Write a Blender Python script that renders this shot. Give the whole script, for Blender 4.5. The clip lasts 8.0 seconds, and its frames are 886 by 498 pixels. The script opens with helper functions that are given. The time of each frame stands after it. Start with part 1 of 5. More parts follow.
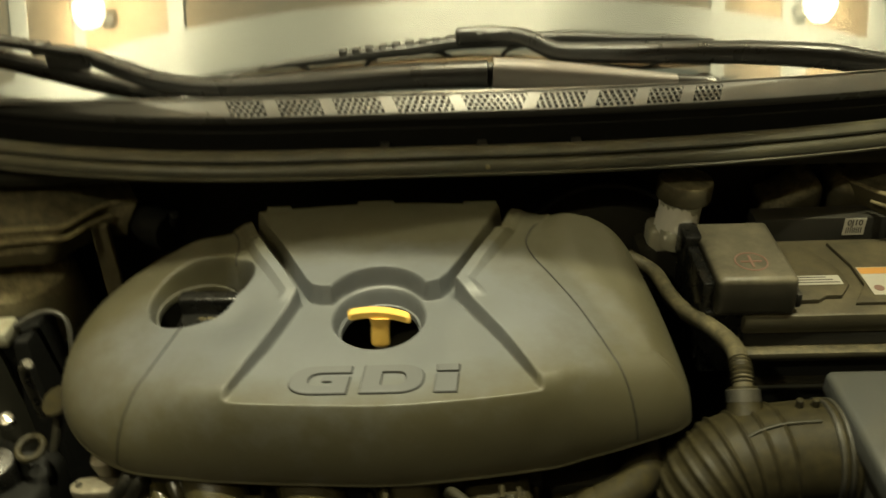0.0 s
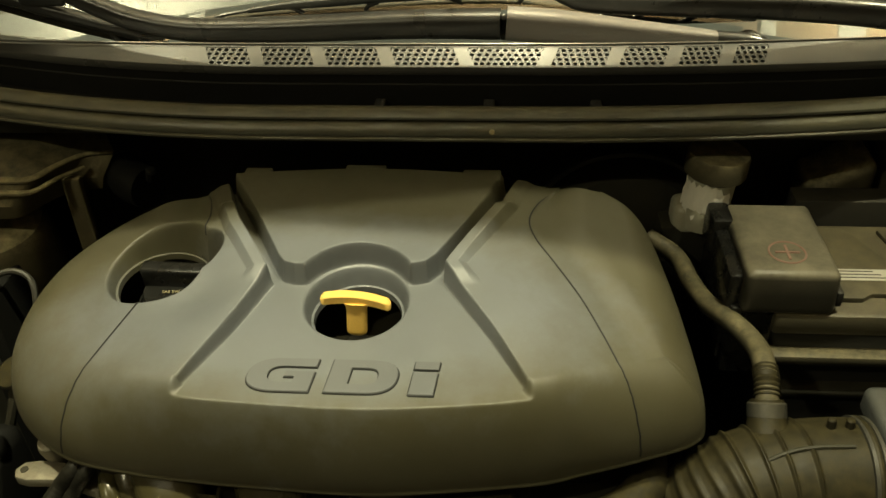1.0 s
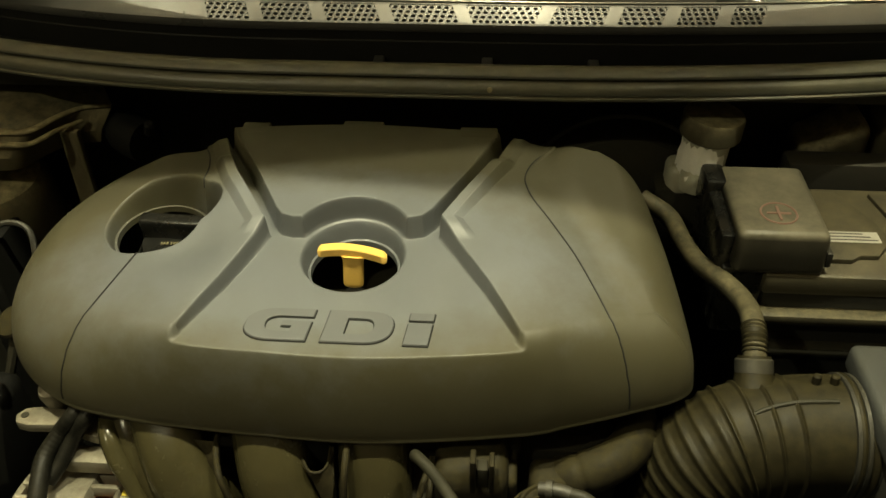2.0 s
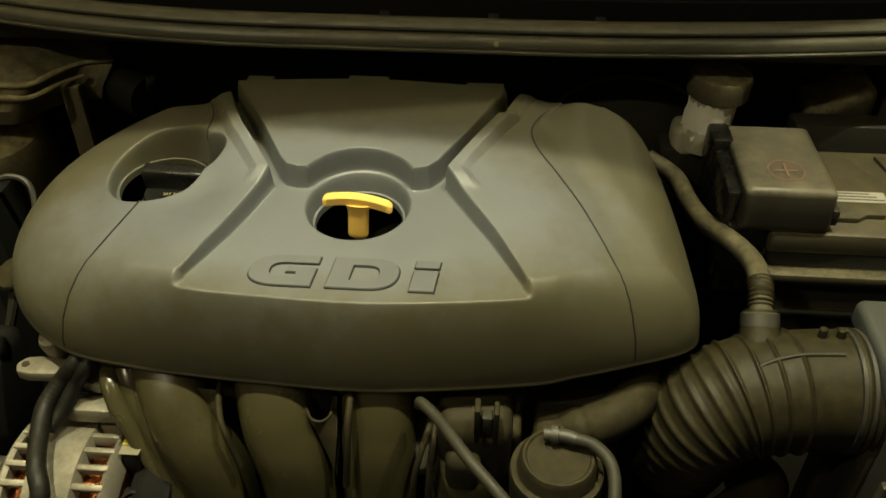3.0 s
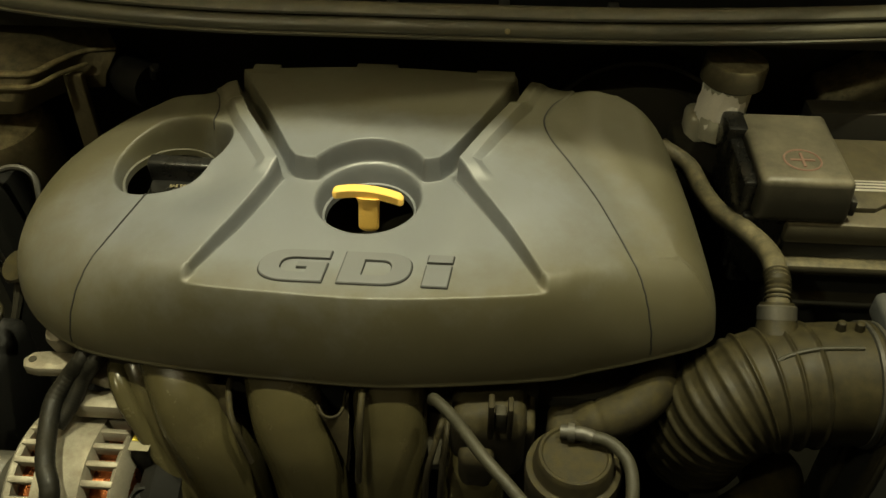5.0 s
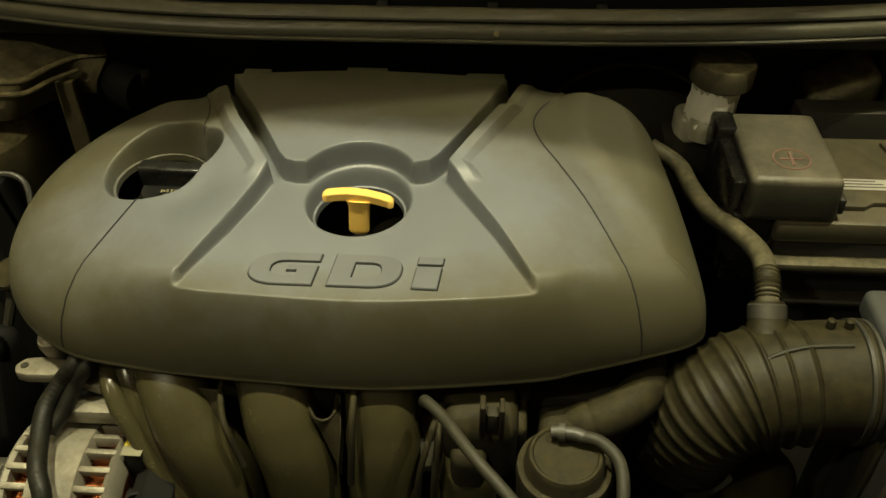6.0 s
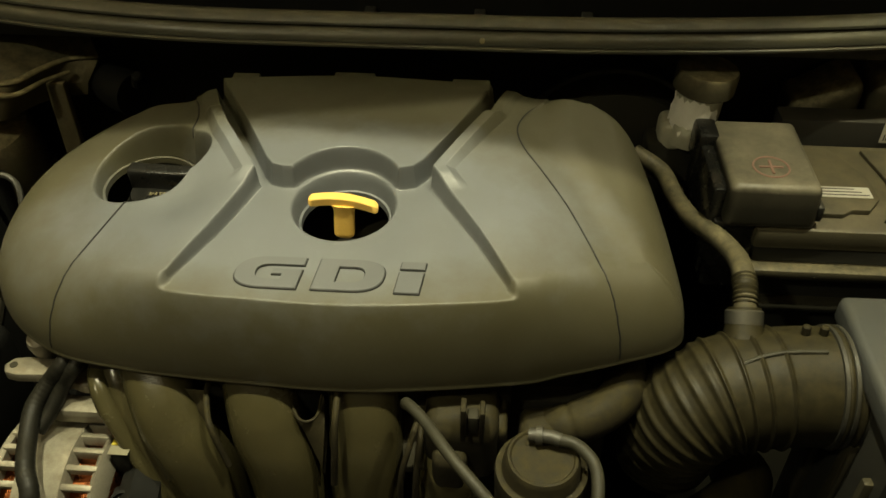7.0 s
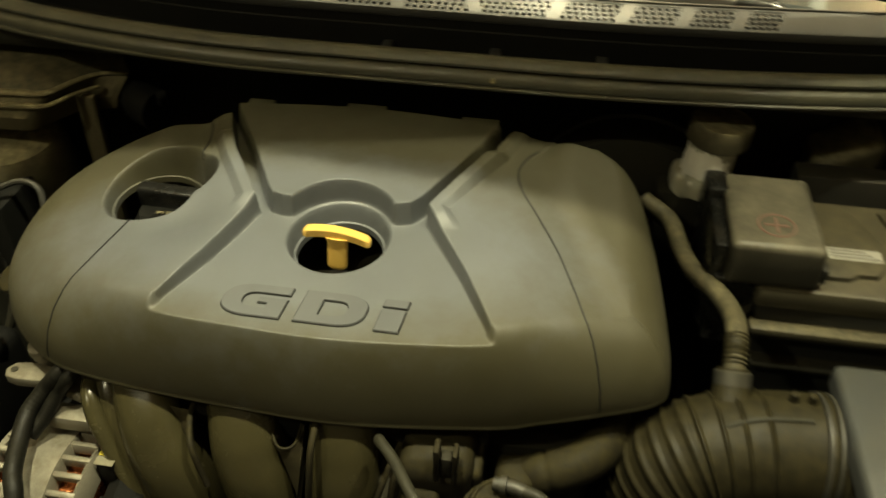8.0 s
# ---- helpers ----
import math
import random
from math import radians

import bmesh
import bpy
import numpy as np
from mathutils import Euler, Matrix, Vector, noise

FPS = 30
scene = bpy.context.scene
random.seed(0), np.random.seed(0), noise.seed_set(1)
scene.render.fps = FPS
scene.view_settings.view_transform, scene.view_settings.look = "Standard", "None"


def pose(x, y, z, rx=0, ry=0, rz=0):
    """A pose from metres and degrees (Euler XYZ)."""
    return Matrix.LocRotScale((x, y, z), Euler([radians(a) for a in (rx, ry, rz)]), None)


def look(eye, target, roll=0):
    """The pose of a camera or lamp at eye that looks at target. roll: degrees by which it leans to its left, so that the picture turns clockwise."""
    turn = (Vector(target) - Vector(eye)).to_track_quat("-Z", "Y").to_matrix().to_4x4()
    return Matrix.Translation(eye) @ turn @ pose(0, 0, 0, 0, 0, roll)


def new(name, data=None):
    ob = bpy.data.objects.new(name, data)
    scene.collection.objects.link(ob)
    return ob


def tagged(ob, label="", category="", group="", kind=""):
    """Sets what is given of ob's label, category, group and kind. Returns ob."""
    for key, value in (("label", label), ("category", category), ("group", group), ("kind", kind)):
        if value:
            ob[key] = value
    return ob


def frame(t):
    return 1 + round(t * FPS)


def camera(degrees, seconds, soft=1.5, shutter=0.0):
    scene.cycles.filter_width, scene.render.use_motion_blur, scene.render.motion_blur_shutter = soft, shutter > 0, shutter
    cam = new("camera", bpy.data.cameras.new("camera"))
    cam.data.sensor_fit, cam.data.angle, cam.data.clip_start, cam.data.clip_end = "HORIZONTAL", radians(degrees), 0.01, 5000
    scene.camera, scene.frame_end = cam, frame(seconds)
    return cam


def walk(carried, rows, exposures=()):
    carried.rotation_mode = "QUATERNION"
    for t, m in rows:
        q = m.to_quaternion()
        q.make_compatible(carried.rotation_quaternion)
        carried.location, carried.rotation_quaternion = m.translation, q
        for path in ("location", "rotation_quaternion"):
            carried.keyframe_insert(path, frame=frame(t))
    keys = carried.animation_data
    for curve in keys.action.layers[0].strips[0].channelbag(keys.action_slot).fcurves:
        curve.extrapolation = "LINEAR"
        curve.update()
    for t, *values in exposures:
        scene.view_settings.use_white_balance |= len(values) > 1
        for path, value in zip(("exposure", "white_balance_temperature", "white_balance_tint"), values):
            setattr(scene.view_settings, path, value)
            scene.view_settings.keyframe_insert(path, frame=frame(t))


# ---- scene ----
cam = camera(55.0, 8.0, shutter=0.4)
PATH = [
    (0, (0.0050, 0.0010, 1.3050), (-0.0480, 1.6900, 0.2360), -2.40),
    (0.1, (0.0241, 0.0274, 1.3196), (-0.0476, 1.6684, 0.1786), -1.11),
    (0.2, (0.0400, 0.0414, 1.3131), (-0.0646, 1.6822, 0.1743), -1.03),
    (0.3, (0.0406, 0.0526, 1.3047), (-0.1054, 1.6786, 0.1494), -2.17),
    (0.4, (0.0402, 0.0627, 1.2972), (-0.1219, 1.6716, 0.1202), -2.13),
    (0.5, (0.0358, 0.0663, 1.2866), (-0.1146, 1.6799, 0.1146), -1.41),
    (0.7, (0.0447, 0.0851, 1.2929), (-0.0976, 1.6768, 0.0903), -0.83),
    (1, (0.0380, 0.0851, 1.2834), (-0.1064, 1.6914, 0.1007), -1.99),
    (1.5, (0.0361, 0.0694, 1.2790), (-0.0882, 1.6683, 0.0839), -0.16),
    (1.7, (0.0394, 0.0754, 1.2806), (-0.0924, 1.6418, 0.0440), -0.96),
    (2.8, (0.0328, 0.0602, 1.2698), (-0.0917, 1.6178, 0.0214), -0.68),
    (3, (0.0322, 0.0590, 1.2563), (-0.0877, 1.6076, -0.0036), -0.14),
    (3.5, (0.0299, 0.0656, 1.2603), (-0.0974, 1.5679, -0.0538), -1.01),
    (4, (0.0264, 0.0679, 1.2603), (-0.0943, 1.5783, -0.0452), -0.87),
    (4.5, (0.0234, 0.0715, 1.2582), (-0.0955, 1.5864, -0.0421), -0.32),
    (6, (0.0287, 0.0692, 1.2565), (-0.0860, 1.5958, -0.0305), -0.80),
    (6.5, (0.0339, 0.0706, 1.2577), (-0.0714, 1.5945, -0.0333), -1.06),
    (7, (0.0378, 0.0661, 1.2672), (-0.0677, 1.5875, -0.0267), -0.16),
    (7.2, (0.0392, 0.0598, 1.2833), (-0.0712, 1.5749, -0.0176), -0.96),
    (7.5, (0.0298, 0.0475, 1.2849), (-0.0501, 1.5855, 0.0089), -1.20),
    (7.7, (0.0470, 0.0541, 1.2989), (-0.0528, 1.5719, 0.0003), -0.80),
    (7.8, (0.0635, 0.0619, 1.3024), (-0.0545, 1.5733, -0.0022), -0.35),
    (7.9, (0.0724, 0.0688, 1.2969), (-0.0866, 1.5872, 0.0049), 0.29),
    (8, (0.0810, 0.0796, 1.2829), (-0.1545, 1.6073, 0.0137), 0.67),
]
walk(cam, [(t, look(eye, target, roll)) for t, eye, target, roll in PATH])

# ---- light: a dim closed garage with bare bulbs under the ceiling, some added unseen ----
world = bpy.data.worlds.new("garage_world")
scene.world = world
world.use_nodes = True
world.node_tree.nodes["Background"].inputs[0].default_value = (0.97, 1.0, 0.7, 1)
world.node_tree.nodes["Background"].inputs[1].default_value = 0.005
scene.view_settings.exposure = 0.0
CEIL = 2.50
WARM = (1.0, 0.945, 0.60)


def bulb_light(x, y, z, watts, size):
    lamp = bpy.data.lights.new("bulb_light", "POINT")
    lamp.energy, lamp.color, lamp.shadow_soft_size = watts, WARM, size
    ob = new("bulb_light", lamp)
    ob.location = (x, y, z)
    return ob


# third and last are unseen fills, added to lift the front and the ceiling
BULBS = [(-0.22, 0.4575, 2.36, 112.0), (0.45, 0.4760, 2.36, 62.0), (-0.90, -0.45, 2.30, 15.0), (-1.29, 1.465, 2.36, 130.0), (1.24, 1.40, 2.36, 95.0), (0.05, 1.50, 2.37, 92.0)]
for bx, by, bz, watts in BULBS:
    bulb_light(bx, by, bz, watts, 0.004)

# ---- materials ----
def material(name, base, rough=0.5, metal=0.0, other=None, spot=6.0, mix=0.6, grain=900.0, bump=0.15, spec=0.5,
             dust=None, dusty=0.0, rough_swing=0.08, rim_tone=None):
    """Plastic, metal or rubber with stains at two sizes, fine relief, and patchy dust whose paleness also puts light on
    upward faces.
    """
    m = bpy.data.materials.new(name)
    m.use_nodes = True
    nt = m.node_tree
    bsdf = nt.nodes["Principled BSDF"]
    bsdf.inputs["Metallic"].default_value = metal
    bsdf.inputs["Specular IOR Level"].default_value = spec
    co = nt.nodes.new("ShaderNodeTexCoord").outputs["Object"]
    other = other or tuple(c * 0.7 for c in base)

    def noise_tex(scale, detail=4.0, roughness=0.6):
        n = nt.nodes.new("ShaderNodeTexNoise")
        n.inputs["Scale"].default_value = scale
        n.inputs["Detail"].default_value = detail
        n.inputs["Roughness"].default_value = roughness
        nt.links.new(co, n.inputs["Vector"])
        return n.outputs["Fac"]

    def ramp(src, lo, hi, a=0.0, b=1.0):
        r = nt.nodes.new("ShaderNodeMapRange")
        r.inputs["From Min"].default_value, r.inputs["From Max"].default_value = lo, hi
        r.inputs["To Min"].default_value, r.inputs["To Max"].default_value = a, b
        nt.links.new(src, r.inputs["Value"])
        return r.outputs["Result"]

    def blend(fac, a, b):
        x = nt.nodes.new("ShaderNodeMix")
        x.data_type = "RGBA"
        nt.links.new(fac, x.inputs["Factor"])
        for sock, v in ((x.inputs["A"], a), (x.inputs["B"], b)):
            if isinstance(v, tuple):
                sock.default_value = (*v, 1)
            else:
                nt.links.new(v, sock)
        return x.outputs["Result"]

    big = noise_tex(spot)
    fine = noise_tex(grain, 2.0)
    col = blend(ramp(big, 0.35, 0.7, 0, mix), tuple(base), tuple(other))
    col = blend(ramp(fine, 0.3, 0.75, 0, 0.25), col, tuple(c * 0.6 for c in base))
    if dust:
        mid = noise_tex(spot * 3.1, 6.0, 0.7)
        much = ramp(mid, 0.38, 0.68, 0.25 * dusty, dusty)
        if not rim_tone:
            # paler on upward faces: settled dust, and their light put into the colour
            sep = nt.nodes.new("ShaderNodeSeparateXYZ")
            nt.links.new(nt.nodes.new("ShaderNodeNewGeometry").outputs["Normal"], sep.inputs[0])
            up_tone = nt.nodes.new("ShaderNodeMath")
            up_tone.operation = "MULTIPLY"
            nt.links.new(much, up_tone.inputs[0])
            nt.links.new(ramp(sep.outputs["Z"], 0.10, 0.75, 0.06, 1.0), up_tone.inputs[1])
            much = up_tone.outputs[0]
        if rim_tone:
            # clean middle, dusty rim, darkened further for the shade on the skirt
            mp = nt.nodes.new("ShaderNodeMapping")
            mp.inputs["Scale"].default_value = (1 / rim_tone[0], 1 / rim_tone[1], 0)
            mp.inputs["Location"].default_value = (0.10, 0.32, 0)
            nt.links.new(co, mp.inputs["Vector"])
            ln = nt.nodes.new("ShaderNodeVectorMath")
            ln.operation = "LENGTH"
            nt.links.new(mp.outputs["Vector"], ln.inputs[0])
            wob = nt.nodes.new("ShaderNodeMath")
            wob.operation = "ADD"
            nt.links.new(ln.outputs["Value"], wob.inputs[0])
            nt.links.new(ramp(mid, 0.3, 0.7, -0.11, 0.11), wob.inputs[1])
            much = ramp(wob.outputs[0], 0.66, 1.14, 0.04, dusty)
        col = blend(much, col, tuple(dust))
        mr = nt.nodes.new("ShaderNodeMath")
        mr.operation = "MULTIPLY_ADD"
        nt.links.new(much, mr.inputs[0])
        mr.inputs[1].default_value = 0.18
        dust_rough = mr
    nt.links.new(col, bsdf.inputs["Base Color"])
    uneven = ramp(noise_tex(spot * 2.3), 0.3, 0.7, rough - rough_swing, rough + rough_swing)
    if dust:
        nt.links.new(uneven, dust_rough.inputs[2])
        uneven = dust_rough.outputs[0]
    nt.links.new(uneven, bsdf.inputs["Roughness"])
    b = nt.nodes.new("ShaderNodeBump")
    b.inputs["Strength"].default_value = bump
    b.inputs["Distance"].default_value = 0.001
    nt.links.new(fine, b.inputs["Height"])
    nt.links.new(b.outputs["Normal"], bsdf.inputs["Normal"])
    return m


# the rim's dust colour is darkened to hold some of the skirt's shade
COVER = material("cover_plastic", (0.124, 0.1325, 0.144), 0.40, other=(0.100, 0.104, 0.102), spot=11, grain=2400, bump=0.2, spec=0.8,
                 dust=(0.047, 0.041, 0.0155), dusty=0.95, rim_tone=(0.205, 0.084))
BOXGREY = material("grey_box_plastic", (0.046, 0.049, 0.049), 0.42, spot=9, grain=1800, bump=0.15, dust=(0.060, 0.055, 0.036), dusty=0.4)
# dust paled to make up for light that the firewall corner lacks
RELAY = material("paled_dusty_relay_plastic", (0.05, 0.045, 0.028), 0.55, spot=24, spec=0.25, dust=(0.34, 0.295, 0.17), dusty=0.85)
LETTER = material("letter_plastic", (0.116, 0.121, 0.126), 0.40, spot=9, grain=1600, bump=0.1)
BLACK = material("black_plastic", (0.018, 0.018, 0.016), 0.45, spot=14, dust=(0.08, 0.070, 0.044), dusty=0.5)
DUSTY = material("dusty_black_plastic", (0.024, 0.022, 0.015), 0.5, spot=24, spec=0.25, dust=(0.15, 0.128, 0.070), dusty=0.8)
# dust raised in tone in place of light in the fender corner
TOWER = material("dusty_brown_steel", (0.07, 0.060, 0.034), 0.6, spot=34, spec=0.2, dust=(0.30, 0.255, 0.14), dusty=0.9)
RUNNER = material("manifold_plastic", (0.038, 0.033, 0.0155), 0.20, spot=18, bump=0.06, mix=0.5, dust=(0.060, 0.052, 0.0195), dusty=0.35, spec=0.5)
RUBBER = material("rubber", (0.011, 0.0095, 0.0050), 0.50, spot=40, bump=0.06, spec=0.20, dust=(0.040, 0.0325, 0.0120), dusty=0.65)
SEAL = material("seal_rubber", (0.060, 0.060, 0.045), 0.36, spot=10, dust=(0.13, 0.118, 0.070), dusty=0.75)
VENT = material("vent_plastic", (0.042, 0.042, 0.040), 0.34, spot=9, dust=(0.052, 0.050, 0.043), dusty=0.35)
COWL = material("cowl_plastic", (0.062, 0.062, 0.060), 0.32, spot=9, dust=(0.085, 0.081, 0.070), dusty=0.4)
BEAD = material("edge_glint_plastic", (0.10, 0.10, 0.095), 0.16, spot=9, bump=0.02, spec=0.9, rough_swing=0.03)
BATTERY = material("dusty_battery_plastic", (0.062, 0.056, 0.036), 0.42, spot=14, dust=(0.18, 0.15, 0.083), dusty=0.65)
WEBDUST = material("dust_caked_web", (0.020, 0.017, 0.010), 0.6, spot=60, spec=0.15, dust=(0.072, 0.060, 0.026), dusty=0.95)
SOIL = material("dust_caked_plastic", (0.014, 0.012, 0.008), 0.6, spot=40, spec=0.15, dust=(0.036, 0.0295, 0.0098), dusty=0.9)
DARK = material("bay_paint", (0.022, 0.021, 0.016), 0.6, spot=7, spec=0.12, dust=(0.05, 0.044, 0.026), dusty=0.5)
GUTTER = material("black_trough_plastic", (0.009, 0.009, 0.008), 0.6, spot=12, spec=0.15)
CAPBLACK = material("glossy_black_plastic", (0.008, 0.008, 0.007), 0.28, spot=30, bump=0.05)
PAINT = material("body_paint", (0.03, 0.032, 0.03), 0.35, spot=5, bump=0.03, dust=(0.08, 0.07, 0.05), dusty=0.4)
BODY = material("silver_paint", (0.55, 0.54, 0.50), 0.4, metal=0.0, spot=4, bump=0.02, mix=0.2)
YELLOW = material("yellow_plastic", (0.86, 0.55, 0.14), 0.4, other=(0.80, 0.50, 0.08), spot=40, bump=0.05)
ALU = material("cast_aluminium", (0.27, 0.25, 0.20), 0.5, metal=0.5, spot=25, grain=700, bump=0.15, dust=(0.10, 0.085, 0.05), dusty=0.75)
STEEL = material("bright_steel", (0.55, 0.52, 0.46), 0.3, metal=1.0, spot=40, bump=0.1)
COPPER = material("copper_winding", (0.26, 0.085, 0.03), 0.3, metal=1.0, spot=60, grain=500, bump=0.6)
HOSE = material("grey_hose", (0.021, 0.020, 0.013), 0.55, spot=30, spec=0.3, dust=(0.040, 0.036, 0.021), dusty=0.5)
WHITEPL = material("yellowed_reservoir", (0.42, 0.41, 0.32), 0.35, spot=40, bump=0.05, dust=(0.18, 0.155, 0.09), dusty=0.7)
WHITE = material("white_label", (0.55, 0.53, 0.46), 0.5, spot=30, bump=0.02, mix=0.2)
LABELPAPER = material("crumpled_paper", (0.82, 0.80, 0.72), 0.6, spot=40, bump=0.3, mix=0.3)
ORANGE = material("orange_label", (0.7, 0.36, 0.10), 0.45, spot=30, bump=0.02, mix=0.2)
DULLPAPER = material("dusty_label_paper", (0.17, 0.155, 0.10), 0.6, spot=60, bump=0.02, mix=0.4)
YLABEL = material("yellow_label", (0.46, 0.37, 0.03), 0.45, spot=30, bump=0.02, mix=0.2)
PRINT = material("label_print", (0.08, 0.07, 0.06), 0.5, spot=30, bump=0.0)
REDMARK = material("red_brown_mark", (0.27, 0.16, 0.125), 0.5, spot=40, bump=0.0, mix=0.2)
GOLDPRINT = material("pale_print", (0.28, 0.24, 0.13), 0.5, spot=40, bump=0.0)
TAN = material("drywall_paper", (0.30, 0.205, 0.115), 0.85, other=(0.22, 0.15, 0.08), spot=1.3, grain=160, bump=0.0)
WALLP = material("wall_board", (0.075, 0.060, 0.040), 0.85, spot=1.3, grain=160, bump=0.1)
MUD = material("joint_compound", (0.78, 0.76, 0.70), 0.8, spot=3, mix=0.2, grain=120, bump=0.0)
CONCRETE = material("concrete", (0.14, 0.137, 0.125), 0.8, spot=1.5, grain=90, bump=0.5)
WIPER = material("satin_black_wiper", (0.020, 0.020, 0.019), 0.32, spot=20, bump=0.05)
# paler than the wiper arm, with the light from above put into the colour
ARMHEAD = material("toplit_arm_paint", (0.20, 0.185, 0.175), 0.36, spot=12, bump=0.03, mix=0.3)
DASH = material("dashboard_plastic", (0.02, 0.02, 0.02), 0.6, spot=8)
MESHBACK = material("gap_shade_black", (0.008, 0.008, 0.008), 0.7, spot=8)

GLASS = bpy.data.materials.new("windscreen_glass")
GLASS.use_nodes = True
gn = GLASS.node_tree
gn.nodes.clear()
g_out = gn.nodes.new("ShaderNodeOutputMaterial")
g_mix = gn.nodes.new("ShaderNodeMixShader")
g_fre = gn.nodes.new("ShaderNodeFresnel")
g_fre.inputs["IOR"].default_value = 2.1
g_tr = gn.nodes.new("ShaderNodeBsdfTransparent")
g_tr.inputs["Color"].default_value = (0.72, 0.78, 0.74, 1)
g_gl = gn.nodes.new("ShaderNodeBsdfGlossy")
g_gl.inputs["Roughness"].default_value = 0.02
gn.links.new(g_fre.outputs[0], g_mix.inputs[0])
gn.links.new(g_tr.outputs[0], g_mix.inputs[1])
gn.links.new(g_gl.outputs[0], g_mix.inputs[2])
gn.links.new(g_mix.outputs[0], g_out.inputs[0])


def glow(name, colour, strength):
    m = bpy.data.materials.new(name)
    m.use_nodes = True
    b = m.node_tree.nodes["Principled BSDF"]
    b.inputs["Emission Color"].default_value = (*colour, 1)
    b.inputs["Emission Strength"].default_value = strength
    return m


BULBGLOW = glow("lit_bulb_glass", WARM, 30.0)

# ---- mesh tools ----
def link(name, bm, mat, smooth=True, sharp=35):
    me = bpy.data.meshes.new(name)
    bmesh.ops.recalc_face_normals(bm, faces=bm.faces)
    if smooth:
        for e in bm.edges:
            if len(e.link_faces) == 2 and e.calc_face_angle(0) > radians(sharp):
                e.smooth = False
        for f in bm.faces:
            f.smooth = True
    bm.to_mesh(me)
    bm.free()
    for mm in (mat if isinstance(mat, (list, tuple)) else [mat]):
        me.materials.append(mm)
    return new(name, me)


def single(name, bm, mat, label, category, group="", kind="", smooth=True):
    return tagged(link(name, bm, mat, smooth), label, category, group, kind)


def thing(name, at, label, category, group="", kind=""):
    ob = new(name)
    ob.location = at
    ob.empty_display_size = 0.02
    return tagged(ob, label, category, group, kind)


def part(name, bm, mat, parent, label="", smooth=True, sharp=35):
    """bm is in world coordinates; the part is hung under its thing without moving."""
    ob = link(name, bm, mat, smooth, sharp)
    bpy.context.view_layer.update()
    root = parent
    m = Matrix.Translation(root.location)
    up = root.parent
    while up:
        m = Matrix.Translation(up.location) @ m
        up = up.parent
    ob.data.transform(m.inverted())
    ob.parent = parent
    if label:
        ob["label"] = label
    return ob


def box(x0, x1, y0, y1, z0, z1, r=0.003, seg=2):
    bm = bmesh.new()
    bmesh.ops.create_cube(bm, size=1)
    for v in bm.verts:
        v.co = Vector(((x0 + x1) / 2 + v.co.x * (x1 - x0), (y0 + y1) / 2 + v.co.y * (y1 - y0), (z0 + z1) / 2 + v.co.z * (z1 - z0)))
    if r > 0:
        bmesh.ops.bevel(bm, geom=bm.edges[:], offset=r, segments=seg, profile=0.5, affect="EDGES", clamp_overlap=True)
    return bm


def moved(bm, m):
    bmesh.ops.transform(bm, matrix=m, verts=bm.verts)
    return bm


def joined(*bms):
    out = bmesh.new()
    for b in bms:
        me = bpy.data.meshes.new("tmp")
        b.to_mesh(me)
        b.free()
        out.from_mesh(me)
        bpy.data.meshes.remove(me)
    return out


def spline(pts, n):
    """Catmull-Rom through pts (tuples of any length), n samples."""
    p = np.array(pts, float)
    p = np.vstack([2 * p[0] - p[1], p, 2 * p[-1] - p[-2]])
    k = len(p) - 3
    u = np.linspace(0, k, n)
    i = np.minimum(u.astype(int), k - 1)
    t = (u - i)[:, None]
    a, b, c, d = p[i], p[i + 1], p[i + 2], p[i + 3]
    return 0.5 * (2 * b + (c - a) * t + (2 * a - 5 * b + 4 * c - d) * t ** 2 + (3 * b - a - 3 * c + d) * t ** 3)


def loop_spline(pts, n):
    p = np.array(pts, float)
    k = len(p)
    u = np.linspace(0, k, n, endpoint=False)
    i = u.astype(int)
    t = (u - i)[:, None]
    a, b, c, d = p[(i - 1) % k], p[i % k], p[(i + 1) % k], p[(i + 2) % k]
    return 0.5 * (2 * b + (c - a) * t + (2 * a - 5 * b + 4 * c - d) * t ** 2 + (3 * b - a - 3 * c + d) * t ** 3)


def grid_mesh(rows, closed_u=False, cap=False):
    """Quads over a list of rows of points."""
    bm = bmesh.new()
    vs = [[bm.verts.new(p) for p in row] for row in rows]
    for r0, r1 in zip(vs, vs[1:]):
        n = len(r0)
        for j in range(n if closed_u else n - 1):
            k = (j + 1) % n
            bm.faces.new((r0[j], r0[k], r1[k], r1[j]))
    if cap:
        bm.faces.new(list(reversed(vs[0])))
        bm.faces.new(vs[-1])
    return bm


def sweep(pts, radius, n=40, sides=16, flat=1.0, up=(0, 0, 1), square=1.0, cap=True):
    """A tube along a smooth path. radius: number or function of 0..1; flat: height over width; square: below 1 rounds towards a box."""
    path = [Vector(p) for p in spline(pts, n)]
    rows = []
    for i, p in enumerate(path):
        d = (path[min(i + 1, n - 1)] - path[max(i - 1, 0)]).normalized()
        side = d.cross(Vector(up)).normalized()
        top = side.cross(d).normalized()
        r = radius(i / (n - 1)) if callable(radius) else radius
        row = []
        for k in range(sides):
            a = 2 * math.pi * k / sides
            c, s = math.cos(a), math.sin(a)
            c = math.copysign(abs(c) ** square, c)
            s = math.copysign(abs(s) ** square, s)
            row.append(p + side * (c * r) + top * (s * r * flat))
        rows.append(row)
    return grid_mesh(rows, True, cap)


